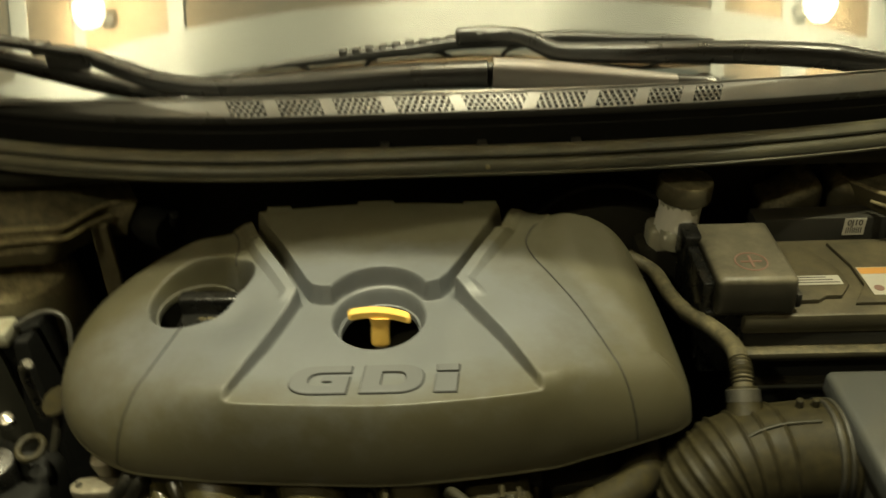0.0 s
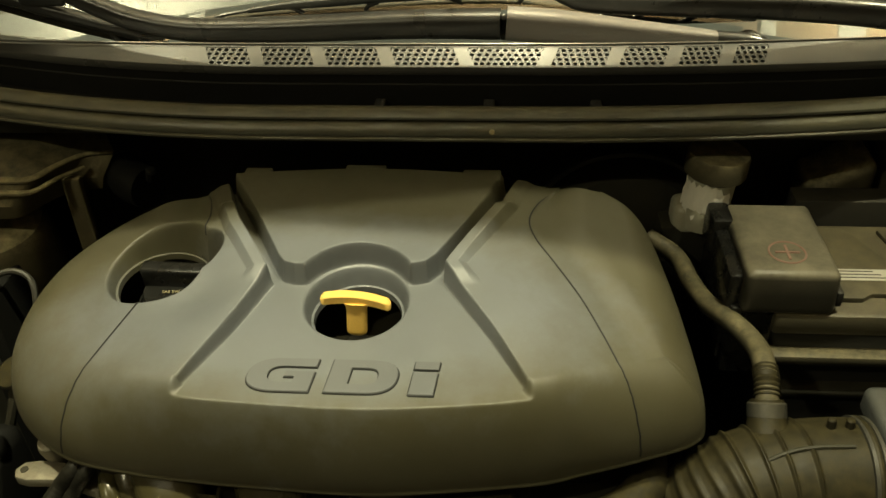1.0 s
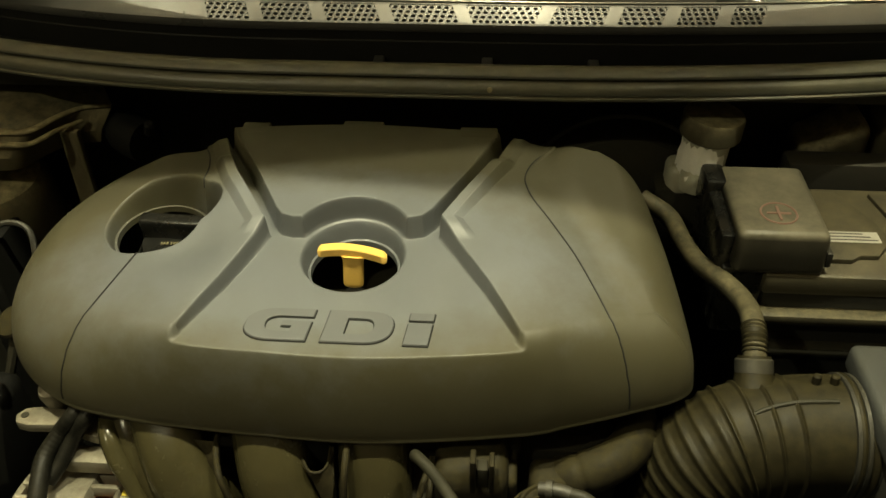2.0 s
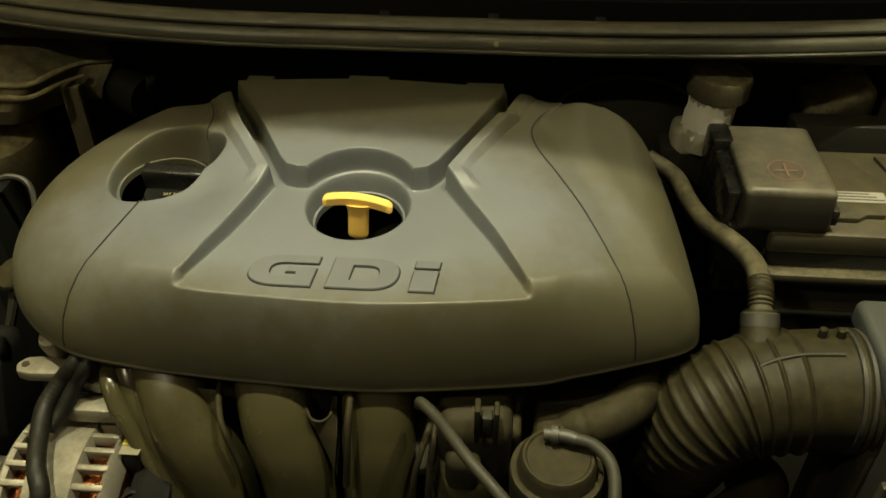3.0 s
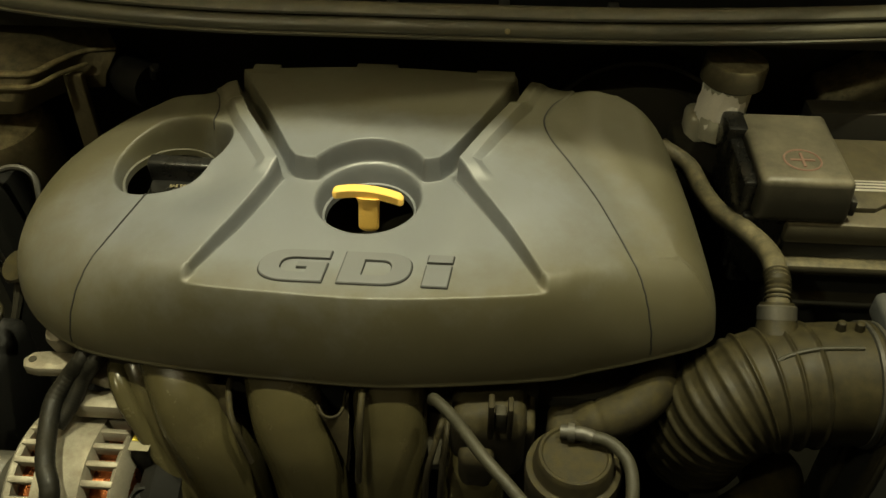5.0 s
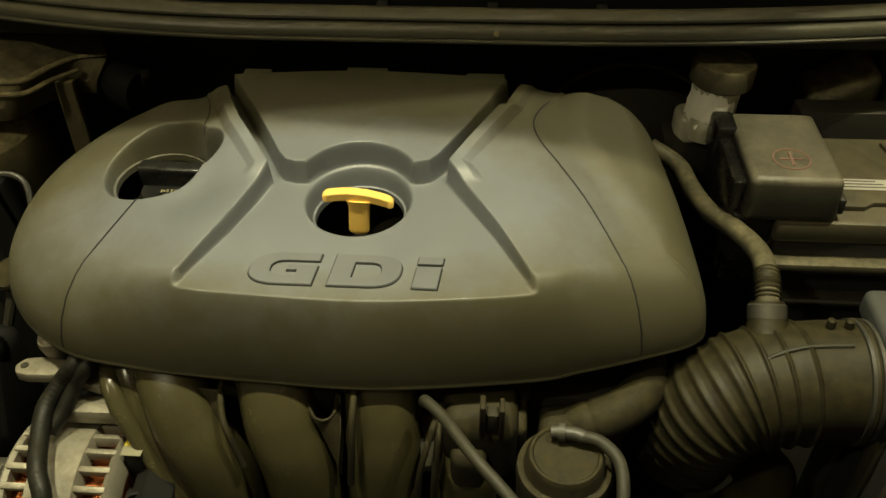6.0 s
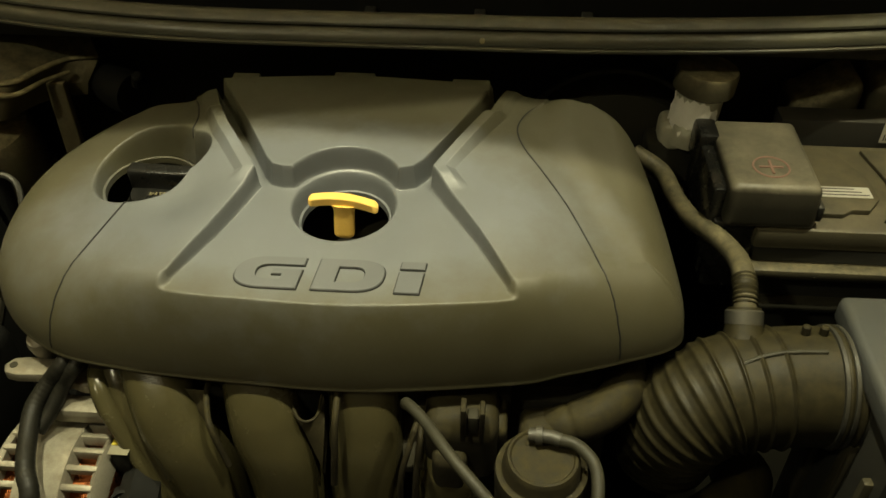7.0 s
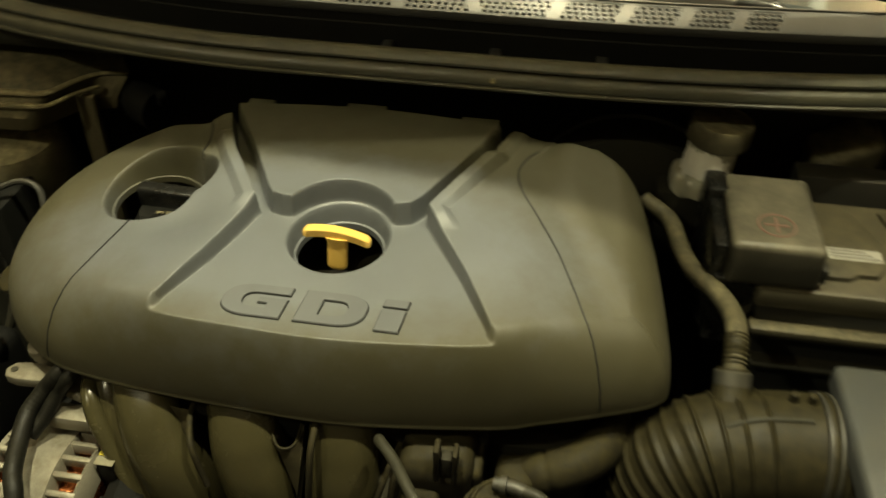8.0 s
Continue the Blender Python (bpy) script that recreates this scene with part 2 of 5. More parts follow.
def lathe(profile, at=(0, 0, 0), axis=(0, 0, 1), sides=40, cap=True):
    """profile: (radius, height) pairs along the axis from at."""
    q = Vector((0, 0, 1)).rotation_difference(Vector(axis).normalized()).to_matrix().to_4x4()
    m = Matrix.Translation(at) @ q
    rows = [[m @ Vector((r * math.cos(2 * math.pi * k / sides), r * math.sin(2 * math.pi * k / sides), h)) for k in range(sides)] for r, h in profile]
    return grid_mesh(rows, True, cap)


def prism(outline, z0, z1, r=0.0):
    """A plate of the given plan outline."""
    bm = bmesh.new()
    f = bm.faces.new([bm.verts.new((x, y, z0)) for x, y in outline])
    g = bmesh.ops.extrude_face_region(bm, geom=[f])
    for v in g["geom"]:
        if isinstance(v, bmesh.types.BMVert):
            v.co.z = z1
    if r:
        bmesh.ops.bevel(bm, geom=bm.edges[:], offset=r, segments=2, profile=0.5, affect="EDGES", clamp_overlap=True)
    return bm


def strip(xs, profile, shift):
    """A long section bar along x: profile in (y, z), moved by shift(x) -> (dy, dz)."""
    rows = []
    for x in xs:
        dy, dz = shift(x)
        rows.append([(x, y + dy, z + dz) for y, z in profile])
    return grid_mesh(rows, True, True)


def text_mesh(word, size, m, mat, parent, name="lettering", shear=0.0, wide=1.0, deep=0.0003, bold=0.0):
    cu = bpy.data.curves.new(name, "FONT")
    cu.body, cu.size, cu.shear, cu.extrude, cu.offset = word, size, shear, deep, bold
    cu.align_x, cu.align_y = "CENTER", "CENTER"
    tmp = new("tmp", cu)
    bpy.context.view_layer.update()
    me = bpy.data.meshes.new_from_object(tmp.evaluated_get(bpy.context.evaluated_depsgraph_get()))
    bpy.data.objects.remove(tmp)
    bm = bmesh.new()
    bm.from_mesh(me)
    bpy.data.meshes.remove(me)
    moved(bm, m @ Matrix.Diagonal((wide, 1, 1, 1)))
    return part(name, bm, mat, parent, smooth=False)

# ---- garage shell ----
GX, GY0, GY1 = 2.6, -2.2, 5.6
single("floor", box(-GX - 0.1, GX + 0.1, GY0 - 0.1, GY1 + 0.1, -0.1, 0.0, 0), CONCRETE, "grey concrete garage floor", "floor", kind="structure", smooth=False)
for nm, args in (("wall_west", (-GX - 0.12, -GX, GY0, GY1, 0, CEIL)), ("wall_east", (GX, GX + 0.12, GY0, GY1, 0, CEIL)),
                 ("wall_south", (-GX - 0.12, GX + 0.12, GY0 - 0.12, GY0, 0, CEIL)), ("wall_north", (-GX - 0.12, GX + 0.12, GY1, GY1 + 0.12, 0, CEIL))):
    single(nm, box(*args, 0), WALLP, "brown bare wooden garage wall", "wall", kind="structure", smooth=False)


def ceiling_mesh():
    """Tan boards with raised bands of white joint compound."""
    bm = box(-GX - 0.12, GX + 0.12, GY0 - 0.12, GY1 + 0.12, CEIL, CEIL + 0.1, 0)
    bands = []
    for x, w in ((-2.15, 0.12), (-1.72, 0.085), (-1.43, 0.05), (-1.015, 0.062), (0.92, 0.05), (1.22, 0.10), (1.60, 0.12), (2.15, 0.12)):
        bands.append(box(x - w / 2, x + w / 2, GY0, GY1, CEIL - 0.005, CEIL - 0.0002, 0))
    for x0, x1, y0, y1 in ((-GX, GX, -1.16, -1.04), (-GX, GX, 0.18, 0.32), (-GX, 0.32, 1.215, 1.37), (0.32, GX, 1.268, 1.37), (-GX, GX, 2.53, 2.67), (-GX, GX, 3.84, 3.96)):
        bands.append(box(x0, x1, y0, y1, CEIL - 0.008, CEIL - 0.0052, 0))
    first = len(bm.faces)
    out = joined(bm, *bands)
    out.faces.ensure_lookup_table()
    for f in out.faces[first:]:
        f.material_index = 1
    return out


single("ceiling", ceiling_mesh(), [TAN, MUD], "tan drywall ceiling with white taped joints", "ceiling", kind="structure", smooth=False)


def ceiling_bulb(x, y, z):
    lamp = thing("ceiling_bulb", (x, y, CEIL), "lit bare bulb in a white ceiling socket, some added as fill", "lamp", "bulbs under the ceiling")
    part("socket", lathe([(0.020, CEIL - 0.0085 - z), (0.018, CEIL - 0.02 - z), (0.012, CEIL - 0.03 - z), (0.008, CEIL - 0.04 - z), (0.008, 0.07), (0.016, 0.06)], (x, y, z)), MUD, lamp)
    bulb = part("bulb", lathe([(0.016, 0.06), (0.035, 0.048), (0.052, 0.026), (0.058, 0.0), (0.05, -0.03), (0.03, -0.05), (0.01, -0.058)], (x, y, z)), BULBGLOW, lamp, "glowing warm glass bulb")
    bulb.visible_shadow = False


for n, (bx, by, bz, watts) in enumerate(BULBS):
    ceiling_bulb(bx, by, bz)
    # unseen shades, added to stop these two bulbs lighting the ceiling
    if n < 2:
        shade = lathe([(0.022, 0.075), (0.04, 0.07), (0.10, 0.035), (0.14, 0.0), (0.145, -0.02), (0.141, -0.02), (0.136, 0.0), (0.097, 0.032), (0.038, 0.066), (0.02, 0.070)], (bx, by, bz), sides=48)
        single("ceiling_light_block", shade, PAINT, "unseen dark shade added to keep a bulb's light off the ceiling", "lamp shade", "lamp shades")

# ---- car body round the bay ----
def car_shell():
    """Inner fenders, front panel and undertray as thick walls."""
    walls = [box(-0.80, -0.50, -0.02, 1.60, 0.12, 0.86, 0.02), box(0.52, 0.80, -0.02, 1.60, 0.12, 0.86, 0.02),
             box(-0.80, 0.80, 0.06, 0.16, 0.12, 0.70, 0.02), box(-0.80, 0.80, 0.06, 1.60, 0.0, 0.14, 0.0)]
    return joined(*walls)


# darker than the silver hood, so that little light bounces into the bay
single("car_body", car_shell(), PAINT, "car body around the open engine bay, darkened against bounced light", "car body", kind="structure")
single("firewall", joined(box(-0.52, 0.53, 0.803, 0.84, 0.13, 0.955, 0.008), box(-0.52, 0.53, 0.73, 0.81, 0.925, 0.944, 0.008)), DARK,
       "dark painted firewall behind the engine", "firewall", kind="structure")


def bow(x):
    """How far the cowl line runs back towards the fenders."""
    return 0.5 * max(0.0, -0.15 - x) ** 2 + 0.27 * max(0.0, x - 0.05) ** 2


HINGE, HOOD_ANGLE, HOOD_LEN = (0.785, 1.105), radians(71.9), 0.868


def hood_mesh(thick=0.02):
    """The raised bonnet, hinged beside the cowl and leaning forward over the bay."""
    rows = []
    ca, sa = math.cos(HOOD_ANGLE), math.sin(HOOD_ANGLE)
    for j in range(41):
        x = -0.70 + 1.40 * j / 40
        lip = 1.014 - 0.35 * (x / 0.7) ** 2
        row = []
        for deep, order in ((0.0, range(25)), (thick, range(24, -1, -1))):
            for i in order:
                u = i / 24
                s = HOOD_LEN * u * lip
                row.append(Vector((x * (1 - 0.06 * u), HINGE[0] + bow(x) - s * ca - deep * sa, HINGE[1] + s * sa + 0.02 * math.sin(math.pi * u) - deep * ca)))
        rows.append(row)
    return grid_mesh(rows, True, True)


hood = thing("hood", (0, HINGE[0], HINGE[1]), "raised silver car bonnet held open above the bay", "hood")
part("panel", hood_mesh(), BODY, hood)
for sx in (-1, 1):
    part("hinge", joined(box(sx * 0.62 - 0.02, sx * 0.62 + 0.02, 0.80, 0.90, 0.85, 1.08, 0.004), box(sx * 0.62 - 0.015, sx * 0.62 + 0.015, 0.79, 0.90, 1.06, 1.13, 0.004)), PAINT, hood)

# ---- engine cover ----
# foot of the skirt: x, y, z round the cover, from the front middle to the passenger side and on
FOOT = [(-0.040, 0.4255, 0.8375), (-0.120, 0.4275, 0.8375), (-0.165, 0.4305, 0.8375), (-0.205, 0.435, 0.8368), (-0.257, 0.448, 0.835), (-0.300, 0.478, 0.838),
        (-0.326, 0.520, 0.846), (-0.329, 0.570, 0.860), (-0.312, 0.613, 0.872), (-0.270, 0.643, 0.885), (-0.210, 0.661, 0.895),
        (-0.186, 0.667, 0.895), (-0.070, 0.677, 0.895), (0.048, 0.669, 0.893), (0.080, 0.668, 0.890), (0.120, 0.665, 0.885),
        (0.148, 0.650, 0.878), (0.163, 0.600, 0.866), (0.173, 0.530, 0.852), (0.175, 0.490, 0.843), (0.165, 0.474, 0.840),
        (0.130, 0.459, 0.840), (0.090, 0.4455, 0.8395), (0.056, 0.436, 0.839)]
# how far the shoulder stands in from the foot, and how crisp its edge is, at the same points
INSET = [0.021, 0.021, 0.022, 0.028, 0.042, 0.044, 0.042, 0.036, 0.028, 0.016, 0.005, 0.004, 0.004, 0.004, 0.005, 0.014, 0.026, 0.034, 0.036, 0.036, 0.034, 0.034, 0.028, 0.022]
CRISP = [0.0, 0.0, 0.0, 0.0, 0.0, 0.0, 0.0, 0.0, 0.0, 0.0, 0.5, 0.6, 0.6, 0.6, 0.5, 0.0, 0.0, 0.0, 0.0, 0.0, 0.0, 0.0, 0.0, 0.0]
DIP, DIP_R = (-0.0640, 0.5345), (0.0385, 0.0405)
OIL, OIL_R = (-0.2175, 0.5725), (0.0425, 0.0462)
OIL_POCKET, OIL_POCKET_R = (-0.1905, 0.5760), 0.0240
WELL, DIP_FLOOR, OIL_FLOOR = 0.845, 0.8890, 0.8840


def seg_dist(X, Y, pts, closed=False):
    """Distance to a polyline."""
    best = np.full(X.shape, 9.0)
    for (ax, ay), (bx, by) in zip(pts, pts[1:] + (pts[:1] if closed else [])):
        dx, dy = bx - ax, by - ay
        t = np.clip(((X - ax) * dx + (Y - ay) * dy) / (dx * dx + dy * dy), 0, 1)
        best = np.minimum(best, np.hypot(X - ax - t * dx, Y - ay - t * dy))
    return best


def inside(X, Y, pts):
    """Signed distance to a closed outline, positive within."""
    odd = np.zeros(X.shape, bool)
    for (ax, ay), (bx, by) in zip(pts, pts[1:] + pts[:1]):
        if ay != by:
            odd ^= ((ay > Y) != (by > Y)) & (X < (bx - ax) * (Y - ay) / (by - ay) + ax)
    return np.where(odd, 1, -1) * seg_dist(X, Y, pts, True)


def step(d, lo, hi):
    t = np.clip((d - lo) / (hi - lo), 0, 1)
    return t * t * (3 - 2 * t)


ARM_L = [(-0.60, 0.30), (-0.205, 0.395), (-0.168, 0.442), (-0.146, 0.494), (-0.1275, 0.5505), (-0.158, 0.597), (-0.1715, 0.625), (-0.1850, 0.66), (-0.200, 0.70), (-0.60, 0.70)]
ARM_R = [(0.60, 0.30), (0.095, 0.395), (0.058, 0.447), (0.031, 0.499), (-0.004, 0.5565), (0.014, 0.589), (0.034, 0.626), (0.044, 0.66), (0.060, 0.70), (0.60, 0.70)]
TOP = [(-0.2045, 0.705), (-0.182, 0.664), (-0.146, 0.603), (-0.124, 0.562), (-0.118, 0.554), (-0.110, 0.5515), (-0.0645, 0.5515), (-0.024, 0.5545), (-0.016, 0.557), (-0.009, 0.566), (0.011, 0.606), (0.035, 0.661), (0.055, 0.705)]
SEAM_L = [(-0.2170, 0.534), (-0.2240, 0.512), (-0.2290, 0.490), (-0.2585, 0.4478)]
SEAM_LT = [(-0.189, 0.600), (-0.1895, 0.618), (-0.195, 0.638), (-0.201, 0.651), (-0.212, 0.675)]
SEAM_R = [(0.074, 0.652), (0.062, 0.631), (0.0560, 0.609), (0.0605, 0.587), (0.0738, 0.564), (0.0900, 0.536), (0.1025, 0.508), (0.1130, 0.483), (0.130, 0.456)]
BLOCK_L = [(-0.1890, 0.598), (-0.1895, 0.618), (-0.195, 0.638), (-0.201, 0.651), (-0.215, 0.690), (-0.12, 0.69), (-0.12, 0.598)]
BLOCK_R = [(0.056, 0.600), (0.056, 0.609), (0.063, 0.631), (0.076, 0.652), (0.092, 0.690), (0.0, 0.69), (0.0, 0.600)]
WING_R = [(0.074, 0.70), (0.078, 0.630), (0.088, 0.600), (0.108, 0.565), (0.128, 0.520), (0.146, 0.488), (0.170, 0.440), (0.20, 0.30), (0.60, 0.30), (0.60, 0.70)]
PANEL_R = SEAM_R + [(0.60, 0.448), (0.60, 0.680)]


def crown(X, Y):
    """The smooth height of the arms and wings."""
    z = 0.9098 + 0.104 * (Y - 0.42)
    arm = step(X, -0.240, -0.205) * (1 - step(X, 0.070, 0.100))
    dl, dr = np.maximum(0, -X - 0.148), np.maximum(0, X - 0.038)
    return z - 0.325 * (np.hypot(dl, 0.03) - 0.03) - 0.31 * (np.hypot(dr, 0.03) - 0.03) - arm * 1.35 * np.maximum(0, Y - 0.565) ** 2 - (1 - arm) * 1.6 * np.maximum(0, Y - 0.64) ** 2


def panel_height(Y):
    """The flat panel that bears the letters."""
    return 0.9032 + 0.026 * (Y - 0.42)


def filler_ratio(X, Y):
    """1 on the rim of the filler well: a leaning oval with a round pocket beside it."""
    dx, dy = X - OIL[0], Y - OIL[1]
    oval = np.hypot((0.954 * dx + 0.30 * dy) / OIL_R[0], (-0.30 * dx + 0.954 * dy) / OIL_R[1])
    return np.minimum(oval, np.hypot(X - OIL_POCKET[0], Y - OIL_POCKET[1]) / OIL_POCKET_R)


def cover_height(X, Y):
    arms = crown(X, Y)
    mid = np.minimum(panel_height(Y), arms + 0.0005)
    top = 0.9245 + 0.045 * (Y - 0.55)
    wall = 0.0012
    left = step(inside(X, Y, ARM_L), -wall, wall)
    right = step(inside(X, Y, ARM_R), -wall, wall)
    edge = np.maximum(inside(X, Y, ARM_L), inside(X, Y, ARM_R))
    arms = arms + (0.0030 + 0.085 * np.clip(Y - 0.553, 0, 0.062)) * (1 - np.clip((edge - 0.0085) / 0.0055, 0, 1)) * step(Y, 0.535, 0.553) * (1 - 0.7 * step(Y, 0.616, 0.630))
    # the rear ends of the arms stand up as blocks beside the top panel
    for block in (BLOCK_L, BLOCK_R):
        arms = arms + 0.0020 * step(inside(X, Y, block), -0.001, 0.001) * step(Y, 0.605, 0.650)
    z = mid + (arms - mid) * np.maximum(left, right)
    # the raised rear panel, cut away round the dipstick
    rear = np.hypot((X - DIP[0]) / 0.0425, (Y - 0.5290) / 0.0470) - 1
    z = z + (top - z) * step(inside(X, Y, TOP), -0.0018, 0.0018) * step(rear * 0.0425, -0.0012, 0.0018)
    z = z - 0.0085 * np.exp(-((X + 0.176) / 0.028) ** 2 - ((Y - 0.532) / 0.026) ** 2)
    # bowls for the dipstick and the filler
    rd = np.hypot((X - DIP[0]) / DIP_R[0], (Y - DIP[1]) / DIP_R[1])
    z = z + (DIP_FLOOR - z) * (1 - step(rd, WELL - 0.05, 0.985)) ** 1.3
    z = z + (OIL_FLOOR - z) * (1 - step(filler_ratio(X, Y), WELL - 0.05, 0.985)) ** 1.3
    # the outer wing stands a little proud beyond its crease
    return z + 0.0040 * step(inside(X, Y, WING_R), -0.018, 0.012) * step(Y, 0.44, 0.56) * (inside(X, Y, PANEL_R) > 0)


def hole_ratio(x, y):
    return np.minimum(np.hypot((x - DIP[0]) / DIP_R[0], (y - DIP[1]) / DIP_R[1]), filler_ratio(x, y)) / (WELL - 0.01)


def engine_cover():
    cover = thing("engine_cover", (-0.07, 0.55, 0.84), "dusty dark grey moulded plastic engine cover", "engine cover")
    NA, NR, NS = 1500, 290, 44
    foot = loop_spline([(*p, w, c) for p, w, c in zip(FOOT, INSET, CRISP)], NA)
    xy, zf, ins, crisp = foot[:, :2], foot[:, 2], foot[:, 3], foot[:, 4]
    tang = np.roll(xy, -1, 0) - np.roll(xy, 1, 0)
    tang /= np.linalg.norm(tang, axis=1)[:, None]
    inward = np.stack([tang[:, 1], -tang[:, 0]], 1)
    mid = np.array(DIP)
    inward *= np.sign(((mid - xy) * inward).sum(1))[:, None]
    for _ in range(3):  # even out the direction at the tight corners
        c2 = np.cumsum(np.vstack([inward[-60:], inward, inward[:60]]), 0)
        inward = c2[120:] - np.vstack([np.zeros((1, 2)), c2[:-121]])
        inward /= np.linalg.norm(inward, axis=1)[:, None]
    sh = xy + inward * ins[:, None]
    rings = []
    for i in range(NR):
        p = mid + (sh - mid) * ((i + 1) / NR)
        rings.append(np.column_stack([p, cover_height(p[:, 0], p[:, 1])]))
    zs = np.where(sh[:, 1] < 0.5, crown(sh[:, 0], sh[:, 1]), rings[-1][:, 2])
    out = sh - inward * 0.002
    slope = np.clip((crown(sh[:, 0], sh[:, 1]) - crown(out[:, 0], out[:, 1])) / 0.002, 0, 0.8 * (zs - zf) / ins)
    for i in range(1, NS + 1):
        f = math.sin(math.pi / 2 * i / NS)
        p = sh + (xy - sh) * f
        drop = zs - zf - slope * ins
        z = zs - slope * ins * f - drop * ((1 - crisp) * (1 - math.sqrt(max(0, 1 - f * f))) + crisp * f)
        # the flat lettered panel cuts the roll along a crisp front edge
        arm = np.maximum(step(inside(p[:, 0], p[:, 1], ARM_L), -0.003, 0.003), step(inside(p[:, 0], p[:, 1], ARM_R), -0.003, 0.003))
        z = z + (np.minimum(z, panel_height(p[:, 1])) - z) * (1 - arm) * (p[:, 1] < 0.5)
        rings.append(np.column_stack([p, z]))
    # a rolled lip under the edge
    for din, dz in ((-0.0008, -0.0010), (0.0012, -0.0022), (0.003, -0.002), (0.0045, 0.0005)):
        rings.append(np.column_stack([xy + inward * din, zf + dz]))
    verts = np.vstack(rings)
    n = len(rings)
    i = np.arange(n - 1)[:, None] * NA
    j = np.arange(NA)[None, :]
    k = (j + 1) % NA
    quads = np.stack([i + j, i + k, i + NA + k, i + NA + j], -1).reshape(-1, 4)
    c = verts[quads].mean(1)
    quads = quads[hole_ratio(c[:, 0], c[:, 1]) > 1]
    used = np.unique(quads)
    remap = np.zeros(len(verts), int)
    remap[used] = np.arange(len(used))
    me = bpy.data.meshes.new("shell")
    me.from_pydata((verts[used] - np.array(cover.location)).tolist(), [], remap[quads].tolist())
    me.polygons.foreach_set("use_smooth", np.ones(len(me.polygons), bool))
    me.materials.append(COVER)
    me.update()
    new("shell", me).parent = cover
    for (cx, cy), ratio, nm in ((DIP, lambda x, y: np.hypot((x - DIP[0]) / DIP_R[0], (y - DIP[1]) / DIP_R[1]), "dipstick_opening_rim"),
                                ((-0.208, 0.5735), filler_ratio, "filler_opening_rim")):
        rows = []
        for k in range(121):
            a = 2 * math.pi * k / 120
            lo, hi = 0.005, 0.08
            for _ in range(24):  # the edge of the opening in this direction
                mid_r = (lo + hi) / 2
                lo, hi = (mid_r, hi) if ratio(cx + mid_r * math.cos(a), cy + mid_r * math.sin(a)) < WELL - 0.01 else (lo, mid_r)
            x, y = cx + lo * math.cos(a), cy + lo * math.sin(a)
            z = (DIP_FLOOR if nm.startswith("dip") else OIL_FLOOR) + 0.0029
            rows.append([(x + kx * math.cos(a), y + kx * math.sin(a), z + kz) for kx, kz in
                         ((0.0016, 0.0002), (0.0004, 0.0012), (-0.0012, 0.0008), (-0.0016, -0.004), (-0.0004, -0.005), (0.001, -0.004))])
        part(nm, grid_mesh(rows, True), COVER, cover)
    # joints between the panels, their shade drawn as near-black beads
    for seam, whole in ((SEAM_L, True), (SEAM_LT, False), (SEAM_R, True)):
        j = int(np.argmin(np.hypot(xy[:, 0] - seam[-1][0], xy[:, 1] - seam[-1][1])))
        j0 = int(np.argmin(np.hypot(sh[:, 0] - seam[-2][0], sh[:, 1] - seam[-2][1])))
        keep = seam[:-2] + [tuple(sh[j0])] if whole else seam[:-1]
        pts = spline(keep, 40)
        run = [(x, y, h + 0.0003) for (x, y), h in zip(pts, cover_height(pts[:, 0], pts[:, 1]))]
        if whole:
            run += [tuple(rings[NR + q][round(j0 + (j - j0) * (q / NS) ** 1.15)]) for q in range(2, NS, 3)]
        part("joint_line", sweep(run, 0.0006, 160, 6), MESHBACK, cover, "near-black bead for the shade in the joint")
    # tabs along the rear edge
    for x0, x1 in ((-0.174, -0.152), (-0.092, -0.059), (0.004, 0.034)):
        yb = 0.676 - 0.7 * ((x0 + x1) / 2 + 0.07) ** 2
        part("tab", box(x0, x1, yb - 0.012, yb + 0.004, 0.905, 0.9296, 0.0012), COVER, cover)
    return cover


from mathutils.geometry import tessellate_polygon


def letter_shapes():
    """The raised G, D and i as plan outlines in a slanted frame: u across, v up, 0 to 1."""
    def oval(cx, cy, rx, ry, a0, a1, n=28, p=0.8):
        out = []
        for q in range(n + 1):
            a = radians(a0 + (a1 - a0) * q / n)
            c, s = math.cos(a), math.sin(a)
            out.append((cx + rx * math.copysign(abs(c) ** p, c), cy + ry * math.copysign(abs(s) ** p, s)))
        return out
    g = [(1.0, 1.0)] + [(0.62, 1.0)] + oval(0.52, 0.5, 0.52, 0.5, 95, 265) + [(0.62, 0.0), (1.0, 0.0), (1.0, 0.60), (0.56, 0.60), (0.56, 0.44), (0.72, 0.44), (0.72, 0.25), (0.58, 0.25)]
    g += oval(0.55, 0.5, 0.25, 0.25, 265, 95) + [(0.60, 0.75), (1.0, 0.75)]
    d_out = [(0.0, 0.0)] + oval(0.55, 0.5, 0.45, 0.5, -88, 88) + [(0.0, 1.0)]
    d_in = [(0.30, 0.25)] + oval(0.52, 0.5, 0.20, 0.25, -85, 85, 16) + [(0.30, 0.75)]
    return g, d_out, d_in


